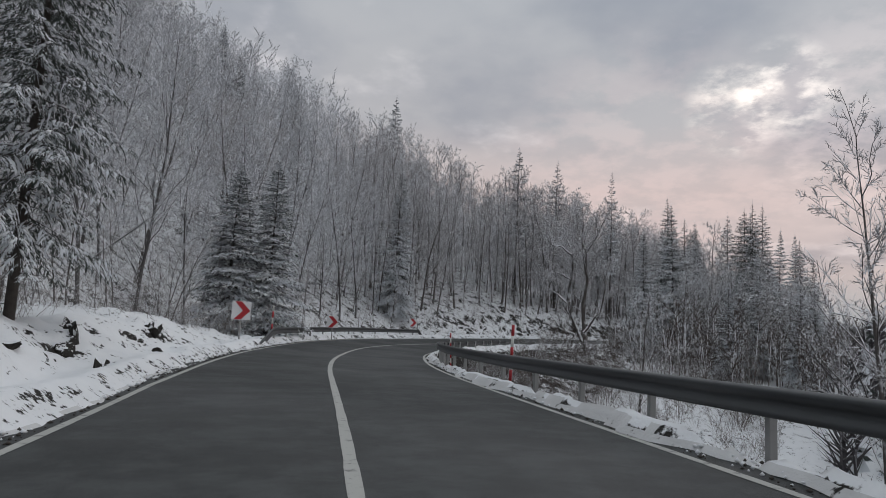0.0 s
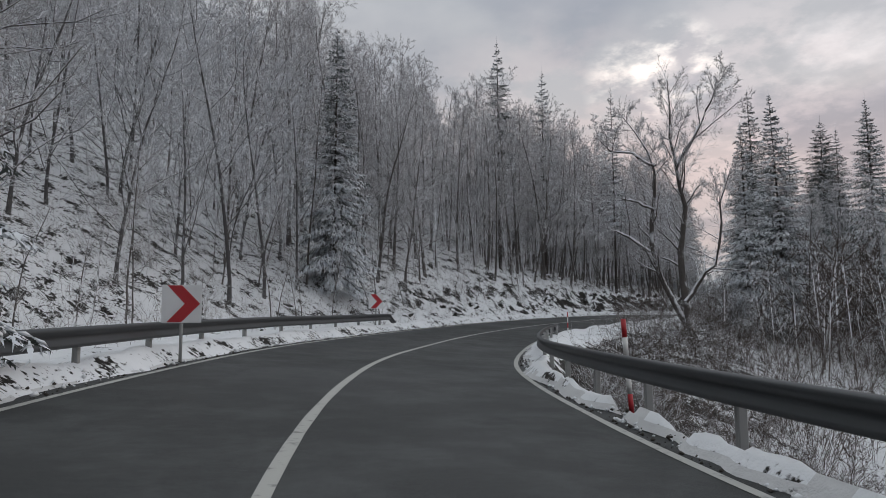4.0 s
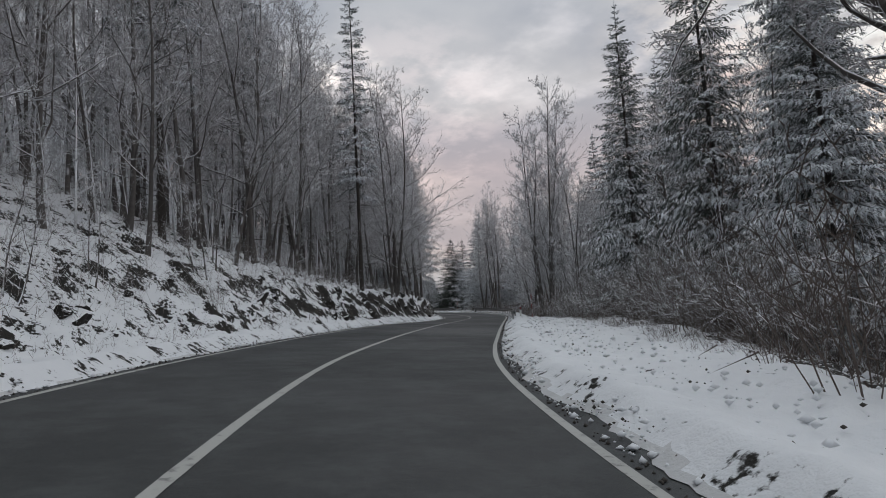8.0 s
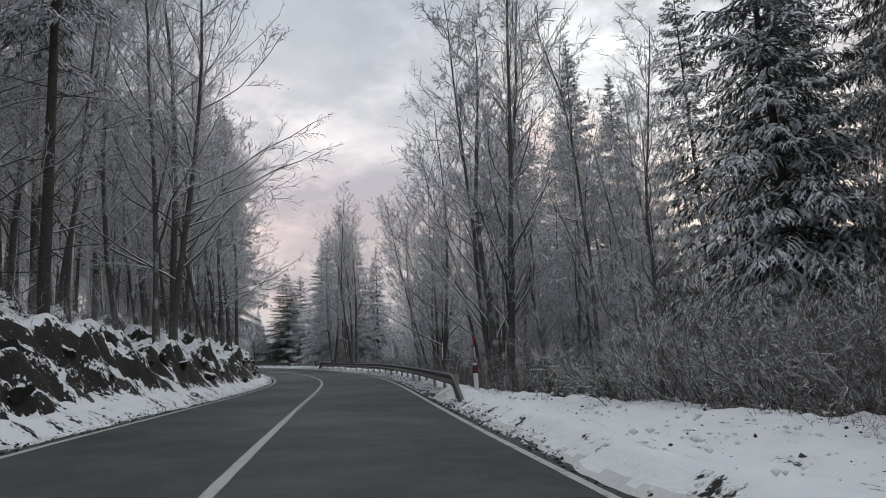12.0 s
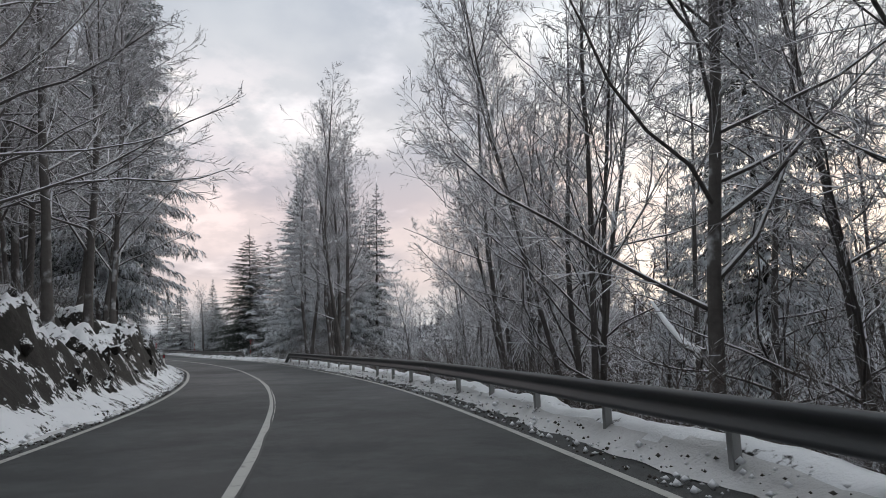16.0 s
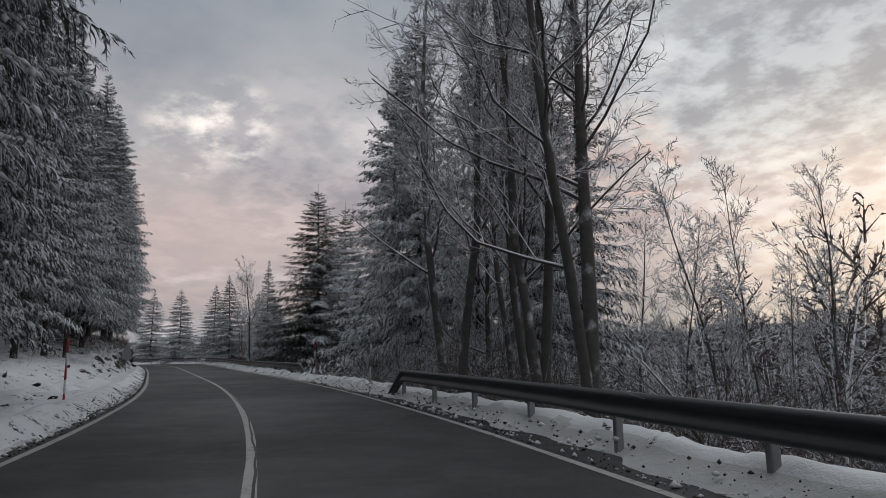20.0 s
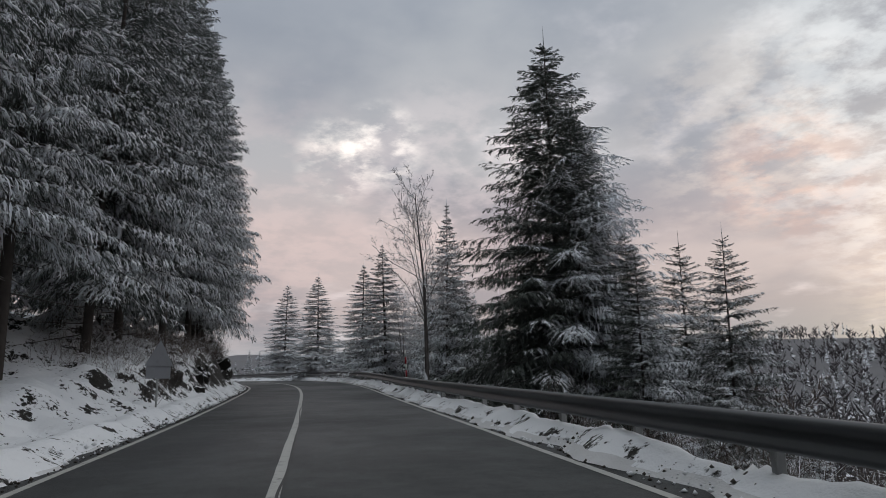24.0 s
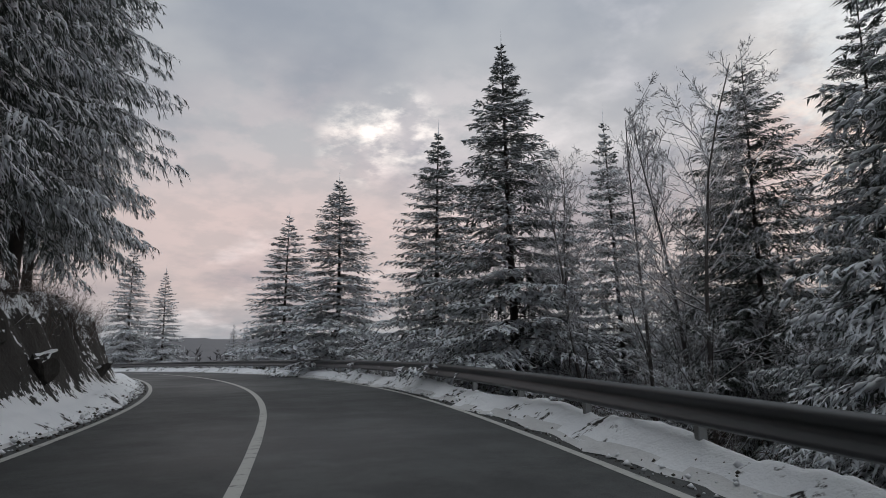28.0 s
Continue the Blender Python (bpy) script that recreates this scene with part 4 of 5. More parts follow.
def rail_offset(s, side):
    return lane_r(s) + 0.68 if side > 0 else -(lane_l(s) + np.interp(s, (20, 55), (0.55, 0.9)))


def guard_rail(s0, s1, side, label, ramp0=0.0, ramp1=0.0, first=1.0, high=0.62, gap=2.66):
    """A W-shaped steel beam on posts; ramp: how steeply an end runs down to the ground (0: it stays up)."""
    root = new("guard_rail")
    x0, y0, z0 = road_point(s0, rail_offset(s0, side))
    root.location = (float(x0), float(y0), float(z0))
    tagged(root, label, "guard rail", "guard rails beside the road")
    inv = Matrix.Translation(root.location).inverted()

    def top(s):
        h = np.full_like(s, high)
        if ramp0:
            h = np.minimum(h, -0.05 + (s - s0) * ramp0)
        if ramp1:
            h = np.minimum(h, -0.05 + (s1 - s) * ramp1)
        return h
    # beam in lengths of 4 m
    cuts = np.arange(s0, s1 + 0.01, 4.0)
    if cuts[-1] < s1 - 0.5:
        cuts = np.append(cuts, s1)
    sec = np.array(RAIL_SECTION)
    back = np.stack([sec[::-1, 0] - 0.010, sec[::-1, 1]], 1)
    loop = np.concatenate([sec, back])
    for a, b in zip(cuts[:-1], cuts[1:]):
        ss = np.linspace(a, b + 0.05, 9)
        off, h = rail_offset(ss, side), top(ss)
        rows = []
        for p, q in loop:
            rows.append(np.stack(road_point(ss, off - side * (p + 0.004 * (a % 8 > 3)), h + q), 1))
        v = np.stack(rows, 1).reshape(-1, 3)
        n = len(loop)
        i = (np.arange(len(ss) - 1)[:, None] * n + np.arange(n)).ravel()
        j = (np.arange(len(ss) - 1)[:, None] * n + (np.arange(n) + 1) % n).ravel()
        f = np.stack([i, j, j + n, i + n], 1)
        f = f if side > 0 else f[:, ::-1]
        ob = part_mesh("beam", mesh_of("beam", v - np.array(root.location), f, STEEL, False), root)
    bm = bmesh.new()
    box(bm, -0.05, 0.05, -0.045, 0.045, -2.3, 0.0, 0.012)
    post_me = bpy.data.meshes.new("post")
    bm.to_mesh(post_me); bm.free(); post_me.materials.append(POST)
    bm = bmesh.new()
    box(bm, -0.04, 0.04, -0.045, 0.045, -0.16, 0.0, 0.006)
    block_me = bpy.data.meshes.new("spacer")
    bm.to_mesh(block_me); bm.free(); block_me.materials.append(STEEL)
    for s in np.arange(s0 + first, s1 - 0.3, gap):
        h = float(top(np.array([s]))[0])
        a = float(np.interp(s, ROAD_S, ROAD_A))
        for nm, me, o, up in (("post", post_me, 0.11, 0.12), ("spacer", block_me, 0.045, 0.06)):
            x, y, z = road_point(s, float(rail_offset(s, side)) + side * o, h + up)
            ob = part_mesh(nm, me, root)
            ob.matrix_basis = inv @ pose(float(x), float(y), float(z), 0, 0, math.degrees(a))
    return root


def facing(x, y, s_seen):
    """The turn about z that lets a sign's front (-y) look back towards s_seen."""
    tx, ty, _ = road_point(s_seen, 0.0)
    return math.degrees(math.atan2(float(ty) - y, float(tx) - x)) + 90


def chevron_sign(x, y, z_mid, size, turn):
    zg = height_at(x, y)
    root = new("chevron_sign")
    root.matrix_basis = pose(x, y, zg - 0.1, 0, 0, turn)
    h = z_mid - zg + 0.1
    tagged(root, "square white curve sign with a red chevron on a grey post", "road sign", "curve signs")
    bm = bmesh.new()
    bmesh.ops.create_cone(bm, cap_ends=True, segments=12, radius1=0.032, radius2=0.032, depth=h + size * 0.4 + 0.3)
    bmesh.ops.translate(bm, verts=bm.verts, vec=(0, 0.05, (h + size * 0.4 - 0.3) / 2))
    part("post", bm, POST, root, smooth=True)
    bm = bmesh.new()
    box(bm, -size / 2, size / 2, -0.012, 0.012, h - size / 2, h + size / 2, 0.006)
    panel = part("panel", bm, SIGN_WHITE, root, "white sheet panel")
    bm = bmesh.new()
    q = size / 2 * 0.97
    pts = ((-q * 0.75, q), (0.0, q), (q * 0.95, 0), (0.0, -q), (-q * 0.75, -q), (q * 0.15, 0))
    front = [bm.verts.new((px, -0.016, h + pz)) for px, pz in pts]
    bk = [bm.verts.new((px, -0.0125, h + pz)) for px, pz in pts]
    for idx in ((0, 1, 2, 5), (5, 2, 3, 4)):
        bm.faces.new([front[k] for k in idx])
    for k in range(6):
        bm.faces.new([front[k], bk[k], bk[(k + 1) % 6], front[(k + 1) % 6]])
    bmesh.ops.recalc_face_normals(bm, faces=bm.faces)
    part("chevron", bm, SIGN_RED, panel, "red chevron pointing along the curve")
    for zz in (h - size * 0.3, h + size * 0.3):
        bm = bmesh.new()
        box(bm, -0.05, 0.05, 0.014, 0.09, zz - 0.02, zz + 0.02, 0.004)
        part("clamp", bm, POST, root)


def sign_from_behind(x, y, turn, size, z_mid):
    zg = height_at(x, y)
    root = new("warning_sign")
    root.matrix_basis = pose(x, y, zg - 0.1, 0, 0, turn)
    tagged(root, "grey back of a triangular warning sign with a plate below", "road sign")
    h = z_mid - zg + 0.1
    bm = bmesh.new()
    bmesh.ops.create_cone(bm, cap_ends=True, segments=12, radius1=0.03, radius2=0.03, depth=h + size)
    bmesh.ops.translate(bm, verts=bm.verts, vec=(0, 0.045, (h + size) / 2 - 0.3))
    part("post", bm, POST, root, smooth=True)
    bm = bmesh.new()
    tri = ((-size / 2, h), (size / 2, h), (0, h + size * 0.86))
    fr = [bm.verts.new((px, -0.01, pz)) for px, pz in tri]
    bk = [bm.verts.new((px, 0.01, pz)) for px, pz in tri]
    bm.faces.new(fr); bm.faces.new(bk[::-1])
    for k in range(3):
        bm.faces.new([fr[k], bk[k], bk[(k + 1) % 3], fr[(k + 1) % 3]])
    bmesh.ops.recalc_face_normals(bm, faces=bm.faces)
    bmesh.ops.bevel(bm, geom=[e for e in bm.edges], offset=0.004, segments=1, affect="EDGES")
    part("triangle", bm, SIGN_BACK, root, "grey triangular panel")
    bm = bmesh.new()
    box(bm, -size * 0.42, size * 0.42, 0.013, 0.030, h - size * 0.40, h + 0.03, 0.006)
    part("plate", bm, SIGN_BACK, root, "grey rectangular plate")


def snow_pole(s, d, height=2.2, lean=0.0, red=SIGN_RED, radius=0.028):
    x, y, _ = (float(q) for q in road_point(s, d))
    root = new("snow_pole")
    root.matrix_basis = pose(x, y, height_at(x, y) - 0.15, lean, lean * 0.6, 20)
    tagged(root, "thin red and white striped snow marker pole", "snow pole", "snow marker poles")
    n = max(5, int(height / 0.30)) if radius > 0.04 else 5
    for k in range(n):
        bm = bmesh.new()
        bmesh.ops.create_cone(bm, cap_ends=True, segments=10, radius1=radius, radius2=radius * 0.97, depth=height / n)
        bmesh.ops.translate(bm, verts=bm.verts, vec=(0, 0, height / n * (k + 0.5)))
        part("band", bm, red if k % 2 == 0 else PLASTIC, root, smooth=True)


def delineator(s, d):
    x, y, _ = (float(q) for q in road_point(s, d))
    root = new("delineator_post")
    a = math.degrees(float(np.interp(s, ROAD_S, ROAD_A)))
    root.matrix_basis = pose(x, y, height_at(x, y) - 0.2, 0, 0, a)
    tagged(root, "white plastic delineator post with a dark band and reflector", "delineator", "delineator posts")
    bm = bmesh.new()
    box(bm, -0.06, 0.06, -0.025, 0.025, 0, 0.85, 0.012)
    part("body", bm, PLASTIC, root)
    bm = bmesh.new()
    box(bm, -0.062, 0.062, -0.027, 0.027, 0.85, 1.06, 0.010)
    band = part("band", bm, BLACK, root)
    bm = bmesh.new()
    box(bm, -0.025, 0.025, -0.032, -0.026, 0.88, 1.03, 0.002)
    part("reflector", bm, SIGN_RED, band)
    bm = bmesh.new()
    box(bm, -0.06, 0.06, -0.025, 0.025, 1.06, 1.13, 0.012)
    part("cap", bm, PLASTIC, root)


# ---- the place ----
build_ground()
build_verge(-1)
build_verge(1)
road = build_road()
road_stripe("centre_line", 0.0, 0.13, PAINT, road, 0.005, "worn white centre line")
road_stripe("edge_line", lane_r, 0.115, PAINT, road, 0.005, "worn white edge line")
road_stripe("edge_line", lambda s: -lane_l(s), 0.11, PAINT, road, 0.005, "worn white edge line")
road_stripe("seam", 0.05, 0.03, SEAM, road, 0.009, "dark cracked tar seam", 100, 200, 0.12, 4)

guard_rail(-36, 56.0, 1, "dark weathered steel guard rail on the outer verge", 0.0, 0.0, 2.0)
guard_rail(20.0, 55.0, -1, "weathered steel guard rail with sloping ends", 0.24, 0.6)
guard_rail(103.0, 161.8, 1, "dark weathered steel guard rail above the valley", 0.40, 0.50, 1.9)
guard_rail(175.0, 290.0, 1, "dark weathered steel guard rail round the bend", 0.35, 0.0, 1.1, 0.585)

for sx, sy, sz, seen in ((-7.1, 16.8, 1.95, 0), (-6.7, 34.5, 2.1, 8), (-3.0, 56.4, 2.95, 25)):
    chevron_sign(sx, sy, sz, 0.75, facing(sx, sy, seen))
sign_from_behind(67.0, 176.0, 20, 0.9, 6.8)
for s_, d_, h_, l_ in ((7.0, 4.75, 3.9, 1.0), (31.8, 4.75, 3.3, -3.0), (205.3, 4.75, 2.4, -2.0), (25, -4.4, 1.9, 0.0)):
    snow_pole(s_, d_, h_, l_, SIGN_RED, 0.042)
for s_, d_, h_ in ((57.5, 4.1, 1.3), (109, 5.6, 1.9), (162, -4.1, 1.7), (176, 4.7, 2.1)):
    snow_pole(s_, d_, h_)
snow_pole(165.5, 4.5, 1.9, 2.0, POST)
for s_, d_ in ((104, 4.7), (153, -3.9)):
    delineator(s_, d_)

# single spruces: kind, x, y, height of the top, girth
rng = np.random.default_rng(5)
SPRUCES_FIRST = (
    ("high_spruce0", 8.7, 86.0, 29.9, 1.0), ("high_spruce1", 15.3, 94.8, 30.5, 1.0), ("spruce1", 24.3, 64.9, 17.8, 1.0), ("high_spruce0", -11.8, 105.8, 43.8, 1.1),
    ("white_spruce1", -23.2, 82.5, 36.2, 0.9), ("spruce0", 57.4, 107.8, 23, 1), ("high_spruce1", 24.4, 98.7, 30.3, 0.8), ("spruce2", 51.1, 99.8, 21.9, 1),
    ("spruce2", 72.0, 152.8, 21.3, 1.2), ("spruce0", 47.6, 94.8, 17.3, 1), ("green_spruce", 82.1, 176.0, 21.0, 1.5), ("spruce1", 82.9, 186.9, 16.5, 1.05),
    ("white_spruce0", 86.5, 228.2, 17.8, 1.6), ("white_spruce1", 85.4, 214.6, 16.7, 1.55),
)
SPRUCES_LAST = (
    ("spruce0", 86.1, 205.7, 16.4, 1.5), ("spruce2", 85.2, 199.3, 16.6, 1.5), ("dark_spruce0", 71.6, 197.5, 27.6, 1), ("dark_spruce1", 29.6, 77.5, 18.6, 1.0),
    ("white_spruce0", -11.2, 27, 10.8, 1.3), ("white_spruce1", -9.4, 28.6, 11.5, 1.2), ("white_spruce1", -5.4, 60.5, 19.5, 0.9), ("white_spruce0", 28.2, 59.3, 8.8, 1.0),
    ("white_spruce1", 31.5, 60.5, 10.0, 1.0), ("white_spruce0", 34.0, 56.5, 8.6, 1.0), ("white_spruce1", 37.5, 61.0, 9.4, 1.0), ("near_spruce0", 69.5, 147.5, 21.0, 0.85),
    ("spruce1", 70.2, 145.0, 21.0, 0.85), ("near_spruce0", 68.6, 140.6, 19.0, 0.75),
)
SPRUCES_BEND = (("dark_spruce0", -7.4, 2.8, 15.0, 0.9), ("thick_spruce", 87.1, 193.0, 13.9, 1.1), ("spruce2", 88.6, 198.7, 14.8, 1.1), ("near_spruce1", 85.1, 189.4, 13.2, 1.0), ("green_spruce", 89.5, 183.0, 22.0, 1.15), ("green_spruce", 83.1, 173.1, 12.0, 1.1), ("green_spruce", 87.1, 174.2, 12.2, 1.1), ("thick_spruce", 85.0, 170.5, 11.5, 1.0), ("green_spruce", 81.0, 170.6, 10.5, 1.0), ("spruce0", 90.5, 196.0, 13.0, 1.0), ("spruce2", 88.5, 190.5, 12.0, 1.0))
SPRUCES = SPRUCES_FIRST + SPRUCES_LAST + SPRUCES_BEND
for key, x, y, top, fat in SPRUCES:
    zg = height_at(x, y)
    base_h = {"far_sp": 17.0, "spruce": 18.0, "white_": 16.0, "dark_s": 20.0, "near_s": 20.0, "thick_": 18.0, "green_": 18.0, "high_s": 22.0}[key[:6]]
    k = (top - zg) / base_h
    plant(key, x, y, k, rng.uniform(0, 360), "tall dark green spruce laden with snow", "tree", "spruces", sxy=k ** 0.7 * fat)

# ---- forests ----
class Spots:
    """Keeps trees apart and off the road."""

    def __init__(self):
        self.cells = {}

    def free(self, x, y, r):
        i, j = int(x // 3), int(y // 3)
        k = int(r // 3) + 1
        for a in range(i - k, i + k + 1):
            for b in range(j - k, j + k + 1):
                for px, py in self.cells.get((a, b), ()):
                    if (px - x) ** 2 + (py - y) ** 2 < r * r:
                        return False
        return True

    def take(self, x, y):
        self.cells.setdefault((int(x // 3), int(y // 3)), []).append((x, y))


SPOTS = Spots()
for _, x, y, _, _ in SPRUCES:
    SPOTS.take(x, y)


def forest(n, s_range, d_range, keys, apart, size, label, category="tree", group="", seed=1, lean=2.2, weight=1.0):
    """Plants up to n things of the given kinds at random in a stretch of the roadside."""
    r = np.random.default_rng(seed)
    done, tries = 0, 0
    while done < n and tries < n * 14:
        tries += 1
        s = r.uniform(*s_range)
        d = d_range[0] + (d_range[1] - d_range[0]) * r.uniform() ** weight
        x, y, _ = (float(q) for q in road_point(s, d))
        s2, d2 = road_coords(x, y)
        if abs(d2[0]) < abs(d_range[0]) - 0.6 or not SPOTS.free(x, y, apart):
            continue
        SPOTS.take(x, y)
        k = r.uniform(*size)
        plant(keys[r.integers(len(keys))], x, y, k, r.uniform(0, 360), label, category, group, tilt=(r.normal(0, lean), r.normal(0, lean)))
        done += 1


BEECH, SLIM, FROST = ("beech0", "beech1", "beech2", "beech3"), ("slim0", "slim1", "slim2"), ("frost0", "frost1", "frost2", "frost3")
POLE = ("pole0", "pole1", "pole2")
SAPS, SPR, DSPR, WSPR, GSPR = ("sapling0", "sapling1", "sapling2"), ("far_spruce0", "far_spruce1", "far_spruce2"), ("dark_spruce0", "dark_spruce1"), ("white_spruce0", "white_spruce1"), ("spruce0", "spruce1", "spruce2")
SHRUBS, BRUSH = ("shrub0", "shrub1"), ("shrub2", "shrub3")
t_beech = "leafless beech with rime on its branches"
t_slim = "slender leafless forest tree dusted with snow"
t_frost = "hoar-frosted leafless tree on the hillside, with haze painted into its twigs"
t_spr = "snow-laden spruce in the roadside forest"
t_sap = "thin snowy sapling at the forest edge"
t_shrub = "brown leafless shrub dusted with snow"

# hillside above the road
forest(30, (-30, 18), (-9.5, -26), FROST + FROST + BEECH[:1], 2.6, (0.6, 0.95), t_beech, "tree", "hillside trees", 11)
forest(46, (18, 58), (-9.0, -20), FROST + FROST + BEECH[:2] + SLIM[:1], 2.2, (0.6, 0.95), t_beech, "tree", "hillside trees", 12)
forest(58, (58, 104), (-8.6, -19), SLIM + BEECH, 1.9, (0.75, 1.15), t_slim, "tree", "hillside trees", 13)
forest(70, (104, 152), (-5.2, -17), SLIM + BEECH, 1.8, (0.8, 1.2), t_slim, "tree", "roadside trees above the cutting", 14)
forest(26, (84, 114), (-9, -18), SLIM, 1.3, (1.0, 1.25), t_slim, "tree", "hillside trees", 20)
forest(85, (50, 152), (-9.5, -24), POLE, 1.3, (0.5, 1.1), "thin leafless pole in the forest", "tree", "forest poles", 19)
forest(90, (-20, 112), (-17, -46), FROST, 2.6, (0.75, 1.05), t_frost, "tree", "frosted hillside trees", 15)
forest(12, (-20, 100), (-20, -70), WSPR, 4.0, (0.8, 1.15), "frosted spruce standing among bare trees", "tree", "spruces", 16)
forest(30, (-12, 100), (-7.4, -11), SAPS, 1.6, (0.5, 0.9), t_sap, "sapling", "saplings", 17, 7)
forest(22, (-20, 150), (-6.0, -12), BRUSH, 1.0, (0.4, 0.8), "snowy brushwood on the bank", "shrub", "brushwood", 18, 8)
# tall spruces at the edge of the wood inside the last bends
for s_, d_, k_, t_ in ((152, -6.3, 1.2, 10), (158, -6.9, 1.2, 100), (163, -8.2, 1.25, 220), (188, -8.2, 1.1, 40), (193, -7.6, 1.05, 300), (202, -7.0, 1.1, 70), (206.5, -6.2, 1.05, 160),
                       (211, -5.7, 1.0, 250), (215.5, -5.6, 1.0, 330), (219.5, -5.6, 1.0, 20), (224, -5.9, 1.0, 110), (229, -6.4, 0.95, 210)):
    x, y, _ = (float(q) for q in road_point(s_, d_))
    SPOTS.take(x, y)
    plant(("near_spruce0", "near_spruce1")[t_ % 20 // 10], x, y, k_, t_, "tall dark spruce with heavy snow on its boughs", "tree", "spruces")
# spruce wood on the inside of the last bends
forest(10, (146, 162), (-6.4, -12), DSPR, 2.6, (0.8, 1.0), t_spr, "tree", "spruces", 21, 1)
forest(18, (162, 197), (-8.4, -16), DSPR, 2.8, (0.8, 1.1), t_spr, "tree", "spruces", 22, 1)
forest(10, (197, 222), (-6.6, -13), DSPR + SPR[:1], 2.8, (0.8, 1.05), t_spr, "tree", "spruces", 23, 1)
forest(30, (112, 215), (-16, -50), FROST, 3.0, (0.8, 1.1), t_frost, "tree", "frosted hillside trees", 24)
# valley side, first bend
forest(16, (-25, 40), (18, 44), SPR + WSPR, 3.6, (0.4, 0.6), t_spr, "tree", "spruces", 31, 1)
forest(26, (-25, 40), (14, 34), SLIM + POLE, 2.2, (0.35, 0.5), t_slim, "tree", "valley trees", 32)
forest(24, (36, 64), (7.0, 14), SHRUBS + BRUSH, 1.0, (0.7, 1.2), t_shrub, "shrub", "shrubs below the road", 34, 8)
forest(26, (-12, 46), (5.9, 9), BRUSH + SHRUBS, 0.9, (0.5, 0.95), t_shrub, "shrub", "shrubs below the road", 33, 8)
# the wide verge and its wood
forest(7, (80, 108), (13, 24), DSPR, 3.4, (0.8, 1.0), t_spr, "tree", "spruces", 41, 1)
forest(34, (74, 110), (10.5, 24), SLIM + POLE + BEECH[:1], 1.9, (0.45, 0.8), t_slim, "tree", "wood beyond the verge", 42)
forest(44, (178, 201), (6.8, 11), SHRUBS, 0.8, (0.9, 1.6), t_shrub, "shrub", "shrubs below the road", 65, 8)
forest(38, (71, 108), (9.2, 13), BRUSH, 0.8, (0.8, 1.5), t_shrub, "shrub", "shrubs along the verge", 43, 8)
forest(5, (99, 107), (11, 17), DSPR + GSPR, 2.2, (0.9, 1.1), t_spr, "tree", "spruces", 44, 1)
forest(22, (97, 116), (8.5, 16), SLIM, 1.4, (0.6, 0.9), t_slim, "tree", "wood beyond the verge", 45)
forest(22, (96, 112), (8.2, 12), BRUSH, 0.9, (0.9, 1.5), t_shrub, "shrub", "shrubs along the verge", 46, 8)
# valley side, long left bend
forest(11, (110, 136), (6.8, 16), BEECH + SLIM + SLIM, 2.2, (0.65, 0.95), t_beech, "tree", "valley trees", 51)
forest(7, (112, 138), (13, 26), SPR, 3.6, (0.75, 0.95), t_spr, "tree", "spruces", 52, 1)
forest(26, (104, 190), (5.6, 11), SHRUBS + BRUSH, 1.0, (0.6, 1.2), t_shrub, "shrub", "shrubs below the road", 53, 8)
forest(64, (112, 182), (14, 44), POLE + POLE + FROST[:1] + SLIM[:1], 2.6, (0.55, 0.8), t_slim, "tree", "valley trees", 54)
forest(4, (168, 182), (8.5, 13), GSPR, 3.0, (0.8, 1.0), t_spr, "tree", "spruces", 59, 1)
forest(46, (160, 177), (6.7, 10.5), BRUSH, 0.7, (0.9, 1.6), t_shrub, "shrub", "thicket beside the rail", 55, 8)
forest(30, (138, 176), (9.5, 24), BEECH + SLIM + FROST[:1], 2.2, (0.45, 0.68), t_beech, "tree", "valley trees", 61)
forest(7, (186, 204), (9, 15), GSPR, 2.6, (0.42, 0.62), t_spr, "tree", "spruces", 62, 1)
forest(14, (136, 200), (7, 14), SHRUBS, 1.2, (0.9, 1.5), t_shrub, "shrub", "shrubs below the road", 63, 8)
forest(12, (206, 255), (9, 24), WSPR + SPR, 3.2, (0.4, 0.62), t_spr, "tree", "spruces", 56, 1)
forest(20, (212, 255), (7.5, 14), SLIM + SAPS, 1.8, (0.45, 0.72), t_slim, "tree", "valley trees", 57)
forest(30, (200, 248), (5.4, 9), BRUSH + SHRUBS, 0.9, (0.5, 1.0), t_shrub, "shrub", "shrubs below the road", 58, 8)

# single trees with a shape of their own
plant("gnarled", 13.6, 55.7, 1.06, 0, "old gnarled leafless tree with snow along its limbs", "tree")
plant("clump", 38.0, 95.0, 1.2, 40, "clump of tall slender leafless stems with a snowy foot", "tree", "stem clumps")
for k, (x, y, k_) in enumerate(((62.4, 135.2, 0.95), (63.4, 136.1, 1.08), (64.4, 137.2, 0.9), (63.3, 138.6, 1.02), (64.5, 140.4, 1.05))):
    SPOTS.take(x, y)
    plant(f"stem{k % 3}", x, y, k_, 67 * k, "tall slender leafless stem in a row beside the rail", "tree", "row of stems beside the rail")
SPOTS.take(62.6, 134.1)
plant("broad", 62.6, 134.1, 1.0, 120, "thick leafless tree with rising limbs beside the rail", "tree", "row of stems beside the rail")
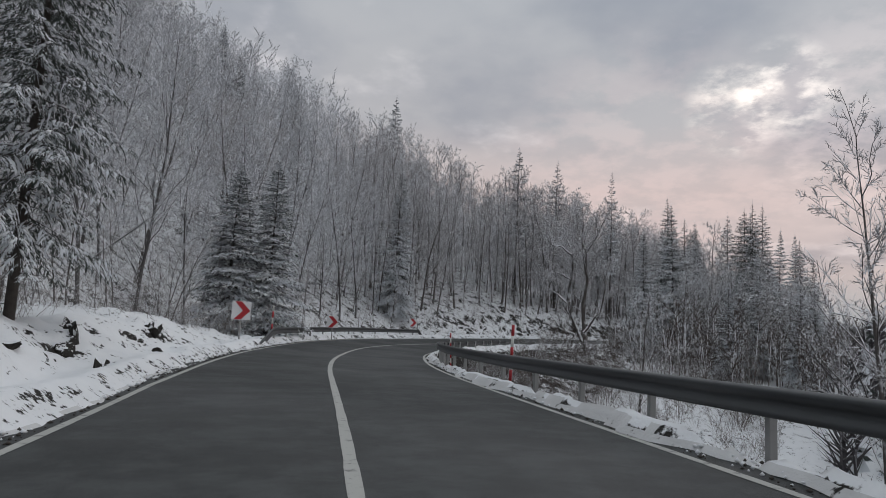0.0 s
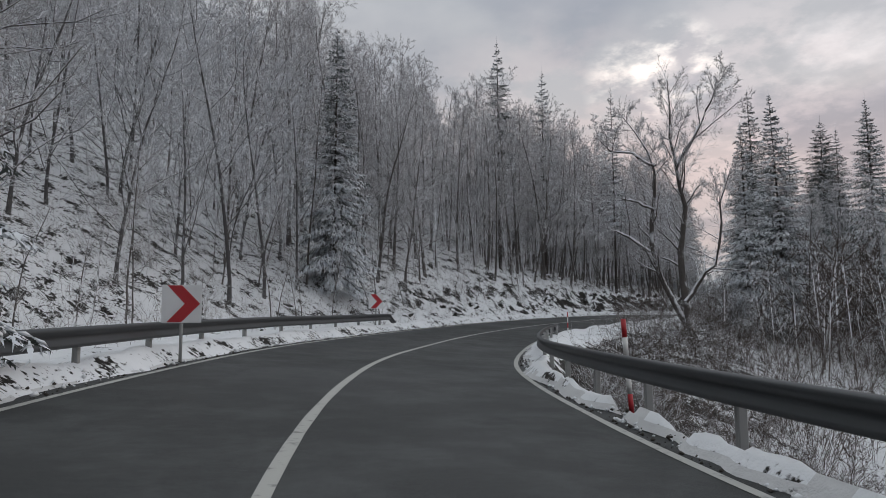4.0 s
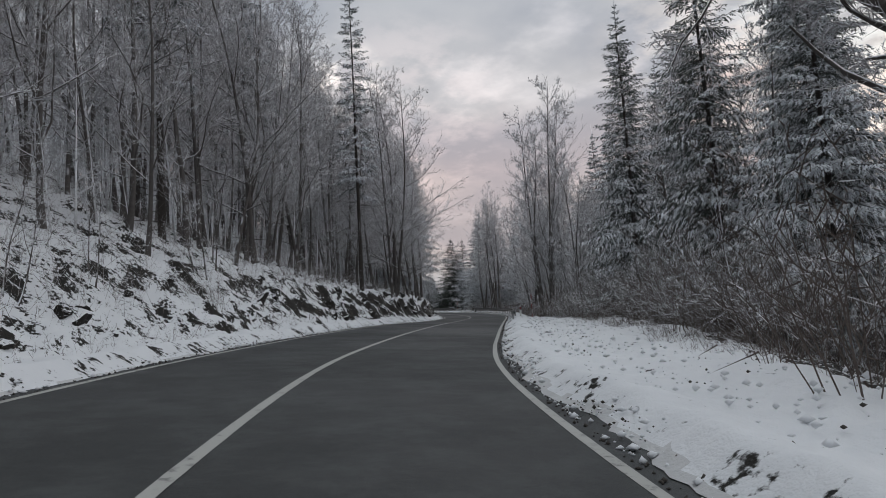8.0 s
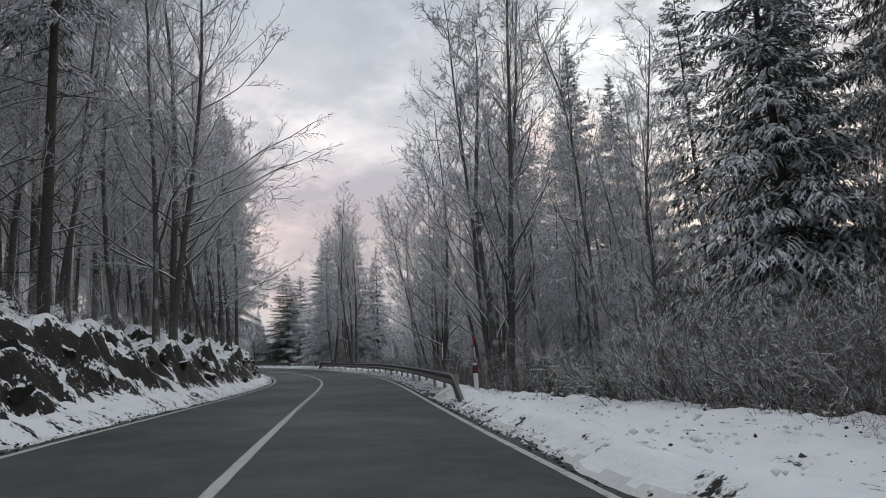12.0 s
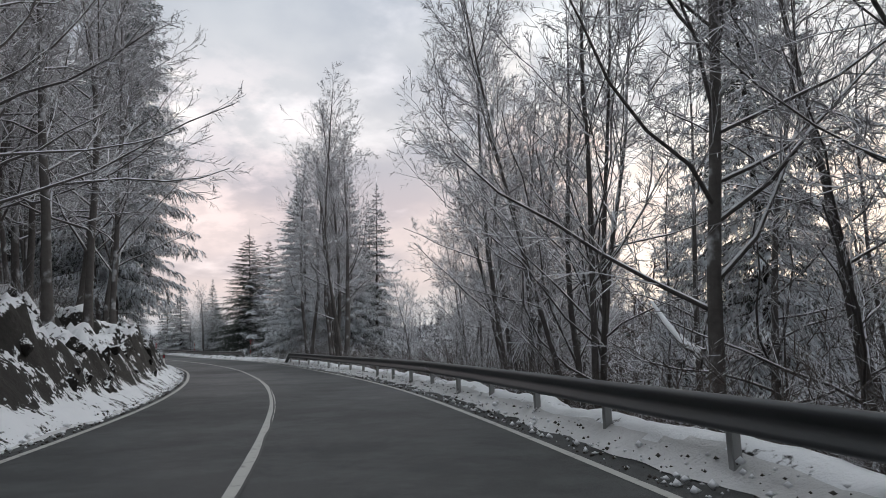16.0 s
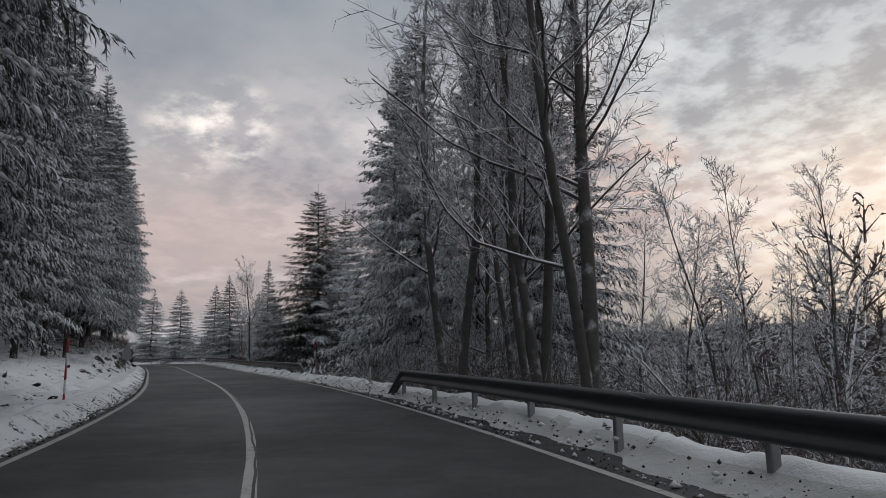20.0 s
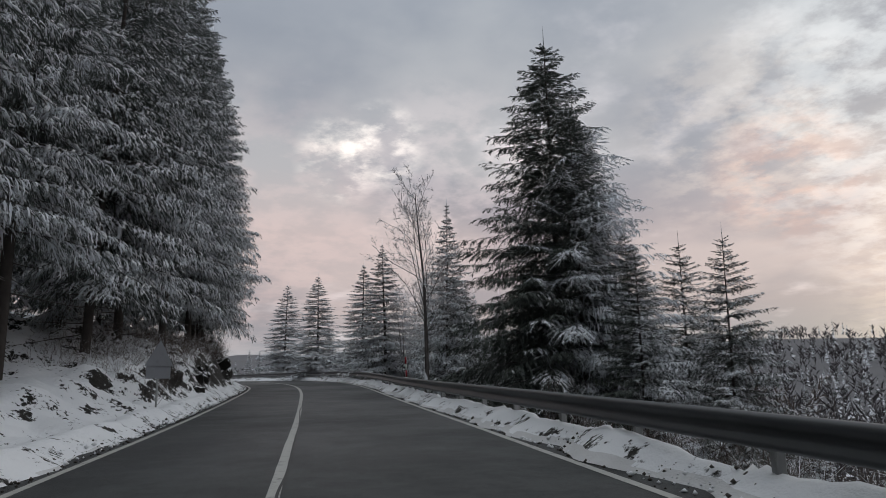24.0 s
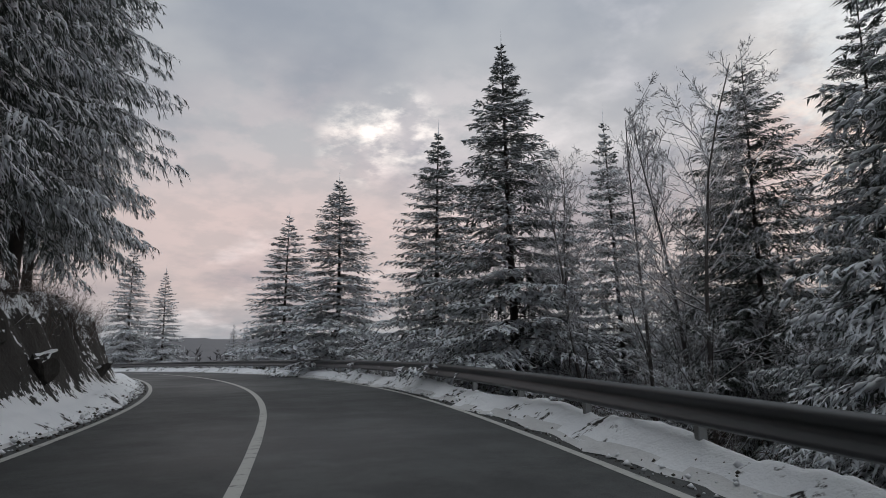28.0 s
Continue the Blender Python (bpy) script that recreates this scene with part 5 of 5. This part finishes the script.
for s_, d_, k_, t_, key in ((127.5, 7.0, 0.95, 20, "wide0"), (133.5, 7.8, 0.95, 140, "wide1"), (118.0, 8.0, 1.0, 60, "wide1"), (137.0, 9.6, 0.85, 200, "wide0"), (143.5, 10.0, 0.78, 300, "wide1"), (141.0, 13.5, 0.9, 30, "wide0")):
    x, y, _ = (float(q) for q in road_point(s_, d_))
    plant(key, x, y, k_, t_, "spreading many-stemmed beech with rime on its limbs", "tree", "spreading beeches")
for s_, d_, k_, t_ in ((154.0, 6.1, 1.15, 250), (157.5, 6.6, 1.1, 60), (160.5, 7.4, 1.0, 200), (163.5, 7.8, 0.9, 310)):
    x, y, _ = (float(q) for q in road_point(s_, d_))
    plant(("slim0", "slim1", "slim2")[int(t_) % 3], x, y, k_, t_, "tall slender leafless tree beside the rail", "tree", "valley trees")
# spruces and bare trees on the outside of the bends
for s_, d_, key, k_ in ((73, 12.2, "spruce0", 0.78), (81.5, 12.0, "dark_spruce1", 0.9), (213, 9.8, "thick_spruce", 0.62), (219, 10.8, "thick_spruce", 0.64), (224, 9.4, "spruce1", 0.6), (196.0, 13.0, "spruce1", 0.5), (198.2, 10.4, "green_spruce", 0.97), (163.5, 11.5, "dark_spruce1", 0.85), (168.5, 13.0, "dark_spruce0", 0.9), (166, 20.0, "far_spruce0", 0.72), (163, 22.5, "far_spruce1", 0.75), (147, 17.0, "far_spruce2", 0.62), (150.5, 19.0, "far_spruce0", 0.55), (154, 16.5, "far_spruce1", 0.5), (143, 20.0, "far_spruce0", 0.6), (171, 21.0, "far_spruce2", 0.7), (206.5, 11.0, "thick_spruce", 0.75), (101, 12.5, "dark_spruce0", 1.0), (104.5, 15.0, "dark_spruce1", 1.05), (98.5, 15.5, "thick_spruce", 1.1), (217.5, 13.0, "spruce0", 0.72), (222, 12.5, "near_spruce0", 0.62), (226, 16.0, "spruce1", 0.7), (212.5, 13.5, "spruce2", 0.7),
                        (216, 8.4, "slim0", 0.7), (219, 9.6, "slim1", 0.78), (221, 8.0, "slim2", 0.62), (225.5, 9.2, "slim0", 0.66), (229, 9.5, "slim1", 0.6), (210, 8.2, "slim2", 0.55),
                        (233, 8.6, "spruce2", 0.42), (241, 9.0, "white_spruce0", 0.5), (256, 7.5, "white_spruce1", 0.42), (261, 8.5, "white_spruce0", 0.5)):
    x, y, _ = (float(q) for q in road_point(s_, d_))
    SPOTS.take(x, y)
    plant(key, x, y, k_, s_ * 37 % 360, t_slim if key[:2] == "sl" else "dark green spruce with snowy boughs beside the road", "tree", "trees beside the road")
for x, y, k_, t_ in ((79.9, 267.0, 1.03, 40), (82.9, 262.8, 0.92, 150), (84.5, 257.5, 0.45, 260)):
    plant("spruce0", x, y, k_, t_, "small snowy spruce where the road bends away", "tree", "trees beside the road", sxy=1.35 * k_)
for x, y, k_ in ((87.0, 194.6, 0.72), (86.0, 196.8, 0.62), (87.6, 191.6, 0.6)):
    plant("stem1", x, y, k_, 50 * x, "slender leafless tree between roadside spruces", "tree", "trees beside the road")
plant("dead", 62.3, 130.8, 0.75, 137, "broken leaning trunk with a line of snow", "dead tree", tilt=(0, 34))
fan = plant("fan", 76.7, 177.4, 0.95, 30, "leafless tree with snow caked at its foot", "tree", sxy=0.78)
bm = bmesh.new()
bmesh.ops.create_icosphere(bm, subdivisions=2, radius=1.0)
for v in bm.verts:
    v.co = Vector((v.co.x * 0.16, v.co.y * 0.13, v.co.z * 0.42 + 1.1)) * (1 + 0.12 * noise.noise(v.co * 3.0))
    v.co.x -= 0.10
part("caked_snow", bm, SNOW_LOAD, fan, "white cake of snow", True)
plant("beech2", 8.1, 15.2, 0.68, 10, "sparse leafless tree on the slope below", "tree")
# a leaning trunk behind the rail with a snowy broken limb
leaning = plant("beech1", 45.1, 104.8, 0.92, 205, "leafless beech leaning over the rail, with a snowy broken limb", "tree", tilt=(0, -7))
limb = Twigs()
base = leaning.matrix_basis.inverted() @ Vector((45.25, 104.85, 4.0))
tip = leaning.matrix_basis.inverted() @ Vector((46.9, 106.4, 4.95))
mid = (base + tip) / 2 + Vector((0, 0, -0.22))
limb.tube([base, base.lerp(mid, 0.6) + Vector((0, 0, -0.04)), mid.lerp(tip, 0.3), tip], [0.075, 0.07, 0.06, 0.03], 6)
part_mesh("broken_limb", limb.mesh("broken_limb", BARK_SNOWY, True), leaning, "bent broken limb thick with snow")
plant("slim1", 9.4, 3.0, 0.85, 70, "sparse leafless tree on the slope below", "tree")


# ---- rocks ----
def rock_mesh(seed):
    r = np.random.default_rng(seed)
    bm = bmesh.new()
    bmesh.ops.create_icosphere(bm, subdivisions=3, radius=1.0)
    planes = [(Vector(r.normal(0, 1, 3)).normalized(), r.uniform(0.30, 0.75)) for _ in range(14)]
    off = Vector((seed * 1.7, 0, 0))
    for v in bm.verts:
        for n, h in planes:
            over = v.co.dot(n) - h
            if over > 0:
                v.co -= n * over
        v.co *= 1 + 0.22 * noise.noise(v.co * 2.6 + off) + 0.16 * noise.noise(v.co * 6.5 + off)
    me = bpy.data.meshes.new("rock")
    bm.to_mesh(me); bm.free()
    me.materials.append(ROCK)
    return me


ROCKS = [rock_mesh(300 + i) for i in range(6)]


def rocks(n, s_range, u_range, size, seed, label, sink=0.25):
    r = np.random.default_rng(seed)
    for _ in range(n):
        s, u = r.uniform(*s_range), r.uniform(*u_range)
        flat, run = np.interp(s, KS, L_FLAT), np.interp(s, KS, L_RUN)
        d = -(float(lane_l(s)) + flat + u * run)
        x, y, _ = (float(q) for q in road_point(s, d))
        k = r.uniform(*size) * (0.8 + 0.4 * r.uniform())
        ob = new("rock", ROCKS[r.integers(len(ROCKS))])
        a = math.degrees(float(np.interp(s, ROAD_S, ROAD_A)))
        ob.matrix_basis = pose(x, y, height_at(x, y) - k * sink, r.normal(0, 14), r.normal(0, 14), a + r.uniform(-25, 25)) @ Matrix.Diagonal((k * r.uniform(0.6, 0.95), k * r.uniform(0.9, 1.5), k * r.uniform(0.55, 0.9), 1))
        tagged(ob, label, "rock", "rocks of the roadside bank")


rocks(48, (98, 154), (0.2, 0.8), (0.22, 0.52), 1, "dark jagged rock of the cutting capped with snow")
rocks(36, (62, 98), (0.25, 1.0), (0.22, 0.55), 2, "dark stone sticking out of the snowy bank")
rocks(24, (198, 226), (0.15, 0.85), (0.35, 0.8), 3, "dark earthy rock at the bend with patches of snow")
rocks(8, (-2, 12), (0.3, 0.8), (0.3, 0.6), 4, "dark rock under lumpy snow")
rocks(7, (3, 17), (0.05, 0.35), (0.5, 0.85), 7, "dark rock face under lumpy snow", 0.5)
rocks(12, (24, 60), (0.3, 1.3), (0.25, 0.5), 5, "dark stone sticking out of the snowy bank")
rocks(10, (156, 190), (0.0, 0.9), (0.2, 0.45), 6, "dark stone with brush in the snow")


def far_woods():
    """Distant frosted woods on the hills, past counting."""
    r = np.random.default_rng(77)
    bare, ever = Twigs(), Twigs()
    x = np.concatenate([r.uniform(-150, 560, 9000), r.uniform(-20, 230, 9000)])
    y = np.concatenate([r.uniform(-120, 640, 9000), r.uniform(-60, 330, 9000)])
    s, d = road_coords(x, y)
    keep = (d > 30) & (d < 480)
    x, y, d = x[keep], y[keep], d[keep]
    z = ground_z(x, y)
    for px, py, pz, pd in zip(x, y, z, d):
        h = r.uniform(9, 15) * (0.8 if pd > 0 else 1.0)
        p = np.array([px, py, pz])
        if r.uniform() < (0.15 if pd < 0 else 0.3):
            n = 18
            t = np.linspace(0.08, 0.98, n)
            a = r.uniform(0, 2 * np.pi, n)
            rad = (1 - t) * h * 0.2 + 0.1
            b = p + np.stack([0 * t, 0 * t, t * h], 1)
            tip = b + np.stack([np.cos(a) * rad, np.sin(a) * rad, -0.25 * rad], 1)
            ever.slivers(b, tip, rad * 0.5 + 0.15, r)
        else:
            n = 34 if pd < 110 else 12
            t = r.uniform(0.15, 0.95, n)
            a = r.uniform(0, 2 * np.pi, n)
            rad = h * 0.22 * r.uniform(0.4, 1.2, n) + 0.4
            b = p + np.stack([0 * t, 0 * t, t * h * 0.75], 1)
            tip = b + np.stack([np.cos(a) * rad, np.sin(a) * rad, rad * r.uniform(0.4, 1.4, n)], 1)
            bare.slivers(b, tip, np.full(n, 0.10 if pd < 110 else 0.34), r)
            bare.spikes(p[None] - np.array([[0, 0, 0.5]]), p[None] + np.array([[0, 0, h]]), np.array([0.16]))
    for tw, nm, mat, lab in ((bare, "far_bare_wood", FAR_WOOD, "distant frosted leafless woods"), (ever, "far_spruce_wood", NEEDLES, "distant snowy spruce woods")):
        tagged(new(nm, tw.mesh(nm, mat)), lab, "forest", kind="stuff")


def frost_crown(seed):
    """A small frosted tree of a few hundred slivers, for woods past counting."""
    rng = np.random.default_rng(seed)
    t = Twigs()
    trunk = bend(rng, (0, 0, -0.04), (0, 0, 1), 1.04, 6, 0.05, 0.04)[None]
    limb, _ = spawn(rng, trunk, 13, (0.22, 0.98), 42, 0.34, 0.10, 3, 0.10, 0.06, 0.02)
    br, _ = spawn(rng, limb, 5, (0.15, 1.0), 40, 0.52, 0.06, 2, 0.12, 0.0, 0.02)
    tw, _ = spawn(rng, br, 3, (0.15, 1.0), 42, 0.62, 0.05, 2, 0.10, 0.0, 0.02)
    t.spikes(trunk[0, :1], trunk[0, -1:], np.array([0.010]))
    t.ribbons(limb, np.full(len(limb), 0.0045), rng)
    t.slivers(br[:, 0], br[:, 1], np.full(len(br), 0.0036), rng)
    t.slivers(tw[:, 0], tw[:, 1], np.full(len(tw), 0.0036), rng)
    return np.concatenate(t.v), np.concatenate(t.f)


def bush_crown(seed):
    """A small bush of a few hundred slivers."""
    rng = np.random.default_rng(seed)
    t = Twigs()
    a = rng.uniform(0, 2 * np.pi, 9)
    foot = np.stack([np.cos(a), np.sin(a), 0 * a - 0.1], 1) * rng.uniform(0.02, 0.2, (9, 1))
    foot[:, 2] = -0.08
    way = np.stack([np.cos(a) * 0.4, np.sin(a) * 0.4, 1 + 0 * a], 1) * rng.uniform(0.7, 1.1, (9, 1))
    stem = np.stack([foot, foot + way * 0.5 + rng.normal(0, 0.05, way.shape), foot + way], 1)
    br, _ = spawn(rng, stem, 7, (0.2, 1.0), 40, 0.42, 0.05, 2, 0.1, 0.0, 0.05)
    tw, _ = spawn(rng, br, 4, (0.15, 1.0), 45, 0.6, 0.05, 2, 0.1, 0.0, 0.04)
    t.ribbons(stem, np.full(len(stem), 0.0045), rng)
    t.slivers(br[:, 0], br[:, 1], np.full(len(br), 0.0036), rng)
    t.slivers(tw[:, 0], tw[:, 1], np.full(len(tw), 0.0034), rng)
    return np.concatenate(t.v), np.concatenate(t.f)


def scatter(kinds, x, y, z, h, turn, lean):
    """Joins scaled and turned copies of small trees into one mesh's corners and faces."""
    v_all, f_all, n = [], [], 0
    for k, (v, f) in enumerate(kinds):
        on = np.arange(len(x)) % len(kinds) == k
        c, s = np.cos(turn[on])[:, None], np.sin(turn[on])[:, None]
        px, py, pz = v[None, :, 0] * c - v[None, :, 1] * s, v[None, :, 0] * s + v[None, :, 1] * c, np.repeat(v[None, :, 2], int(on.sum()), 0)
        px = px + pz * lean[on][:, :1]
        py = py + pz * lean[on][:, 1:]
        q = np.stack([px, py, pz], 2) * h[on][:, None, None] + np.stack([x[on], y[on], z[on]], 1)[:, None]
        v_all.append(q.reshape(-1, 3))
        f_all.append((f[None] + (np.arange(int(on.sum())) * len(v))[:, None, None]).reshape(-1, 3) + n)
        n += len(v_all[-1])
    return np.concatenate(v_all), np.concatenate(f_all)


def hillside_wood():
    """Close-set crowns up the hillside, pale with frost and painted haze, past counting."""
    r = np.random.default_rng(79)
    n = 1900
    s, d = r.uniform(-25, 175, n), -24 - 112 * r.uniform(size=n) ** 0.9
    x, y, _ = road_point(s, d)
    s2, d2 = road_coords(x, y)
    ok = d2 < -22
    x, y = x[ok], y[ok]
    m = len(x)
    v, f = scatter([frost_crown(400 + k) for k in range(6)], x, y, ground_z(x, y), r.uniform(9, 16, m), r.uniform(0, 6.28, m), r.normal(0, 0.03, (m, 2)))
    tagged(new("hillside_wood", mesh_of("hillside_wood", v, f, TWIG_FROST_HAZE)), "leafless wood covering the hillside, pale with frost and painted haze", "forest", kind="stuff")


def undergrowth():
    """Thin brushwood on the forest floor, past counting."""
    r = np.random.default_rng(78)
    for nm, sr, dr, n, hh, mat in (("hillside_undergrowth", (-25, 155), (-6.5, -32), 12000, 1.7, BRUSHWOOD), 
                                   ("valley_undergrowth", (-25, 46), (5.3, 22), 15000, 1.6, BRUSHWOOD), 
                                   ("thicket_undergrowth", (69, 112), (9.4, 24), 9000, 2.8, SHRUB), ("rail_undergrowth", (104, 250), (5.4, 16), 17000, 1.4, SHRUB),
                                   ("bank_stalks", (56, 104), (-4.9, -9.5), 1300, 0.45, SHRUB), ("bend_bank_brush", (196, 232), (-4.4, -8), 4000, 0.9, SHRUB), ("verge_grass", (56, 100), (7.6, 10.5), 2600, 0.4, SHRUB), ("spruce_wood_floor", (150, 220), (-7.5, -24), 1500, 0.5, TWIG)):
        t = Twigs()
        s, d = r.uniform(*sr, n), dr[0] + (dr[1] - dr[0]) * r.uniform(size=n) ** 1.5
        x, y, _ = road_point(s, d)
        s2, d2 = road_coords(x, y)
        ok = np.abs(d2) > abs(dr[0]) - 0.5
        x, y = x[ok], y[ok]
        z = ground_z(x, y)
        m = len(x)
        b = np.stack([x, y, z - 0.3], 1)
        h = hh * r.uniform(0.35, 1.0, m) + 0.3
        dire = np.stack([r.normal(0, 0.4, m), r.normal(0, 0.4, m), np.ones(m)], 1) if hh < 3 else np.stack([r.normal(0, 0.2, m), r.normal(0, 0.2, m), np.ones(m)], 1)
        tip = b + dire * h[:, None]
        t.slivers(b, tip, np.full(m, 0.0042 + 0.0012 * hh), r)
        for _ in range(7):
            q = b + (tip - b) * r.uniform(0.25, 0.95, (m, 1))
            t.slivers(q, q + (dire * 0.45 + r.normal(0, 0.5, (m, 3))) * (np.minimum(h, 1.6) * r.uniform(0.15, 0.36, m))[:, None], np.full(m, 0.0038 + 0.0010 * hh), r)
        tagged(new(nm, t.mesh(nm, mat)), "thin leafless brushwood dusted with snow", "undergrowth", kind="stuff")


def thickets():
    """Young leafless trees standing close between the larger ones, past counting."""
    r = np.random.default_rng(81)
    trees, bushes = [frost_crown(420 + k) for k in range(5)], [bush_crown(440 + k) for k in range(5)]
    for nm, sr, dr, n, hh, mat in (("hillside_thicket", (56, 155), (-10.0, -34), 420, (2.5, 8), TWIG_HAZE), ("frosted_hazy_thicket", (-25, 60), (-11, -42), 300, (2, 7), TWIG_HAZE),
                                   ("valley_thicket", (-25, 44), (8.5, 30), 200, (2.0, 4.0), SHRUB), ("verge_thicket", (66, 116), (11, 30), 260, (4, 8), SHRUB), ("valley_wood", (106, 215), (18, 62), 420, (8, 12), SHRUB),
                                   ("valley_rim_wood", (128, 180), (26, 70), 420, (12, 17), SHRUB), ("valley_bushes", (-25, 66), (6.5, 26), 420, (1.6, 3.2), SHRUB), ("verge_bushes", (70, 116), (9.6, 16), 160, (1.6, 3.4), BRUSHWOOD), ("slope_bushes", (-14, 36), (5.5, 10.5), 320, (1.1, 2.1), SHRUB), ("rail_bushes", (112, 250), (6.5, 18), 360, (1.4, 3.0), SHRUB)):
        s, d = r.uniform(*sr, n), dr[0] + (dr[1] - dr[0]) * r.uniform(size=n)
        x, y, _ = road_point(s, d)
        s2, d2 = road_coords(x, y)
        ok = np.abs(d2) > abs(dr[0]) - 0.5
        x, y = x[ok], y[ok]
        m = len(x)
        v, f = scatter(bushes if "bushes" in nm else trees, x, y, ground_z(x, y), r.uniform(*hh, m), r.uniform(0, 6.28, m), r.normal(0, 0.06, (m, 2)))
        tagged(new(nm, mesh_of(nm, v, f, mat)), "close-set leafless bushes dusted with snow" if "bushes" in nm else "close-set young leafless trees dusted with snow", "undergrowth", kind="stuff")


far_woods()
thickets()
hillside_wood()
undergrowth()


# ---- crumbs along the snow's edge ----
def crumbs(name, n, s_range, edge, u_range, size, mat, label, category, seed, weight=2.0):
    """Small broken lumps scattered along one side of the road, past counting."""
    r = np.random.default_rng(seed)
    s = r.uniform(*s_range, n)
    d = edge * ((lane_r(s) if edge > 0 else lane_l(s)) + u_range[0] + (u_range[1] - u_range[0]) * r.uniform(size=n) ** weight)
    x, y, z = road_point(s, d)
    lift = np.clip((np.abs(d) - (lane_r(s) if edge > 0 else lane_l(s)) - 0.25) / 0.5, 0, 1)
    z = z + lift * (ground_z(x, y) - z + 0.05)
    k = size[0] + (size[1] - size[0]) * r.uniform(size=n) ** 2.5
    octa = np.array([[1, 0, 0], [-1, 0, 0], [0, 1, 0], [0, -1, 0], [0, 0, 0.8], [0, 0, -0.6]], float)
    tri = np.array([[0, 2, 4], [2, 1, 4], [1, 3, 4], [3, 0, 4], [2, 0, 5], [1, 2, 5], [3, 1, 5], [0, 3, 5]])
    a = r.uniform(0, 2 * np.pi, n)
    v = octa[None] * k[:, None, None] * r.uniform(0.55, 1.25, (n, 6, 1))
    rot = np.stack([v[..., 0] * np.cos(a)[:, None] - v[..., 1] * np.sin(a)[:, None], v[..., 0] * np.sin(a)[:, None] + v[..., 1] * np.cos(a)[:, None], v[..., 2]], 2)
    v = (rot + np.stack([x, y, z + k * 0.3], 1)[:, None]).reshape(-1, 3)
    f = (tri[None] + np.arange(n)[:, None, None] * 6).reshape(-1, 3)
    tagged(new(name, mesh_of(name, v, f, mat, True)), label, category, kind="stuff")


SNOW_LUMP = mat_plain("snow_lumps", (0.72, 0.735, 0.76), 0.8, 0.0, 0.3, 2.0, (0.30, 0.28, 0.26))
GRIT = mat_plain("road_grit", (0.055, 0.048, 0.042), 0.9, 0.0, 0.4, 3.0, (0.02, 0.018, 0.016))
for edge, nm in ((1, "outer"), (-1, "inner")):
    crumbs("snow_crumbs", 5200, (-30, 260), edge, (0.20, 1.1), (0.015, 0.065), SNOW_LUMP, "broken lumps of ploughed snow along the asphalt", "snow", 91 + edge)
    crumbs("road_grit", 6500, (-30, 260), edge, (0.10, 0.75), (0.010, 0.040), GRIT, "dark grit and leaf litter at the road's edge", "grit", 95 + edge, 1.4)
crumbs("verge_crumbs", 1700, (56, 104), 1, (0.3, 5.5), (0.015, 0.08), SNOW_LUMP, "small lumps on the wide snowy verge", "snow", 99, 1.3)
crumbs("verge_litter", 500, (56, 104), 1, (0.3, 5.5), (0.010, 0.045), GRIT, "bits of bark and leaf on the wide snowy verge", "litter", 100, 1.6)
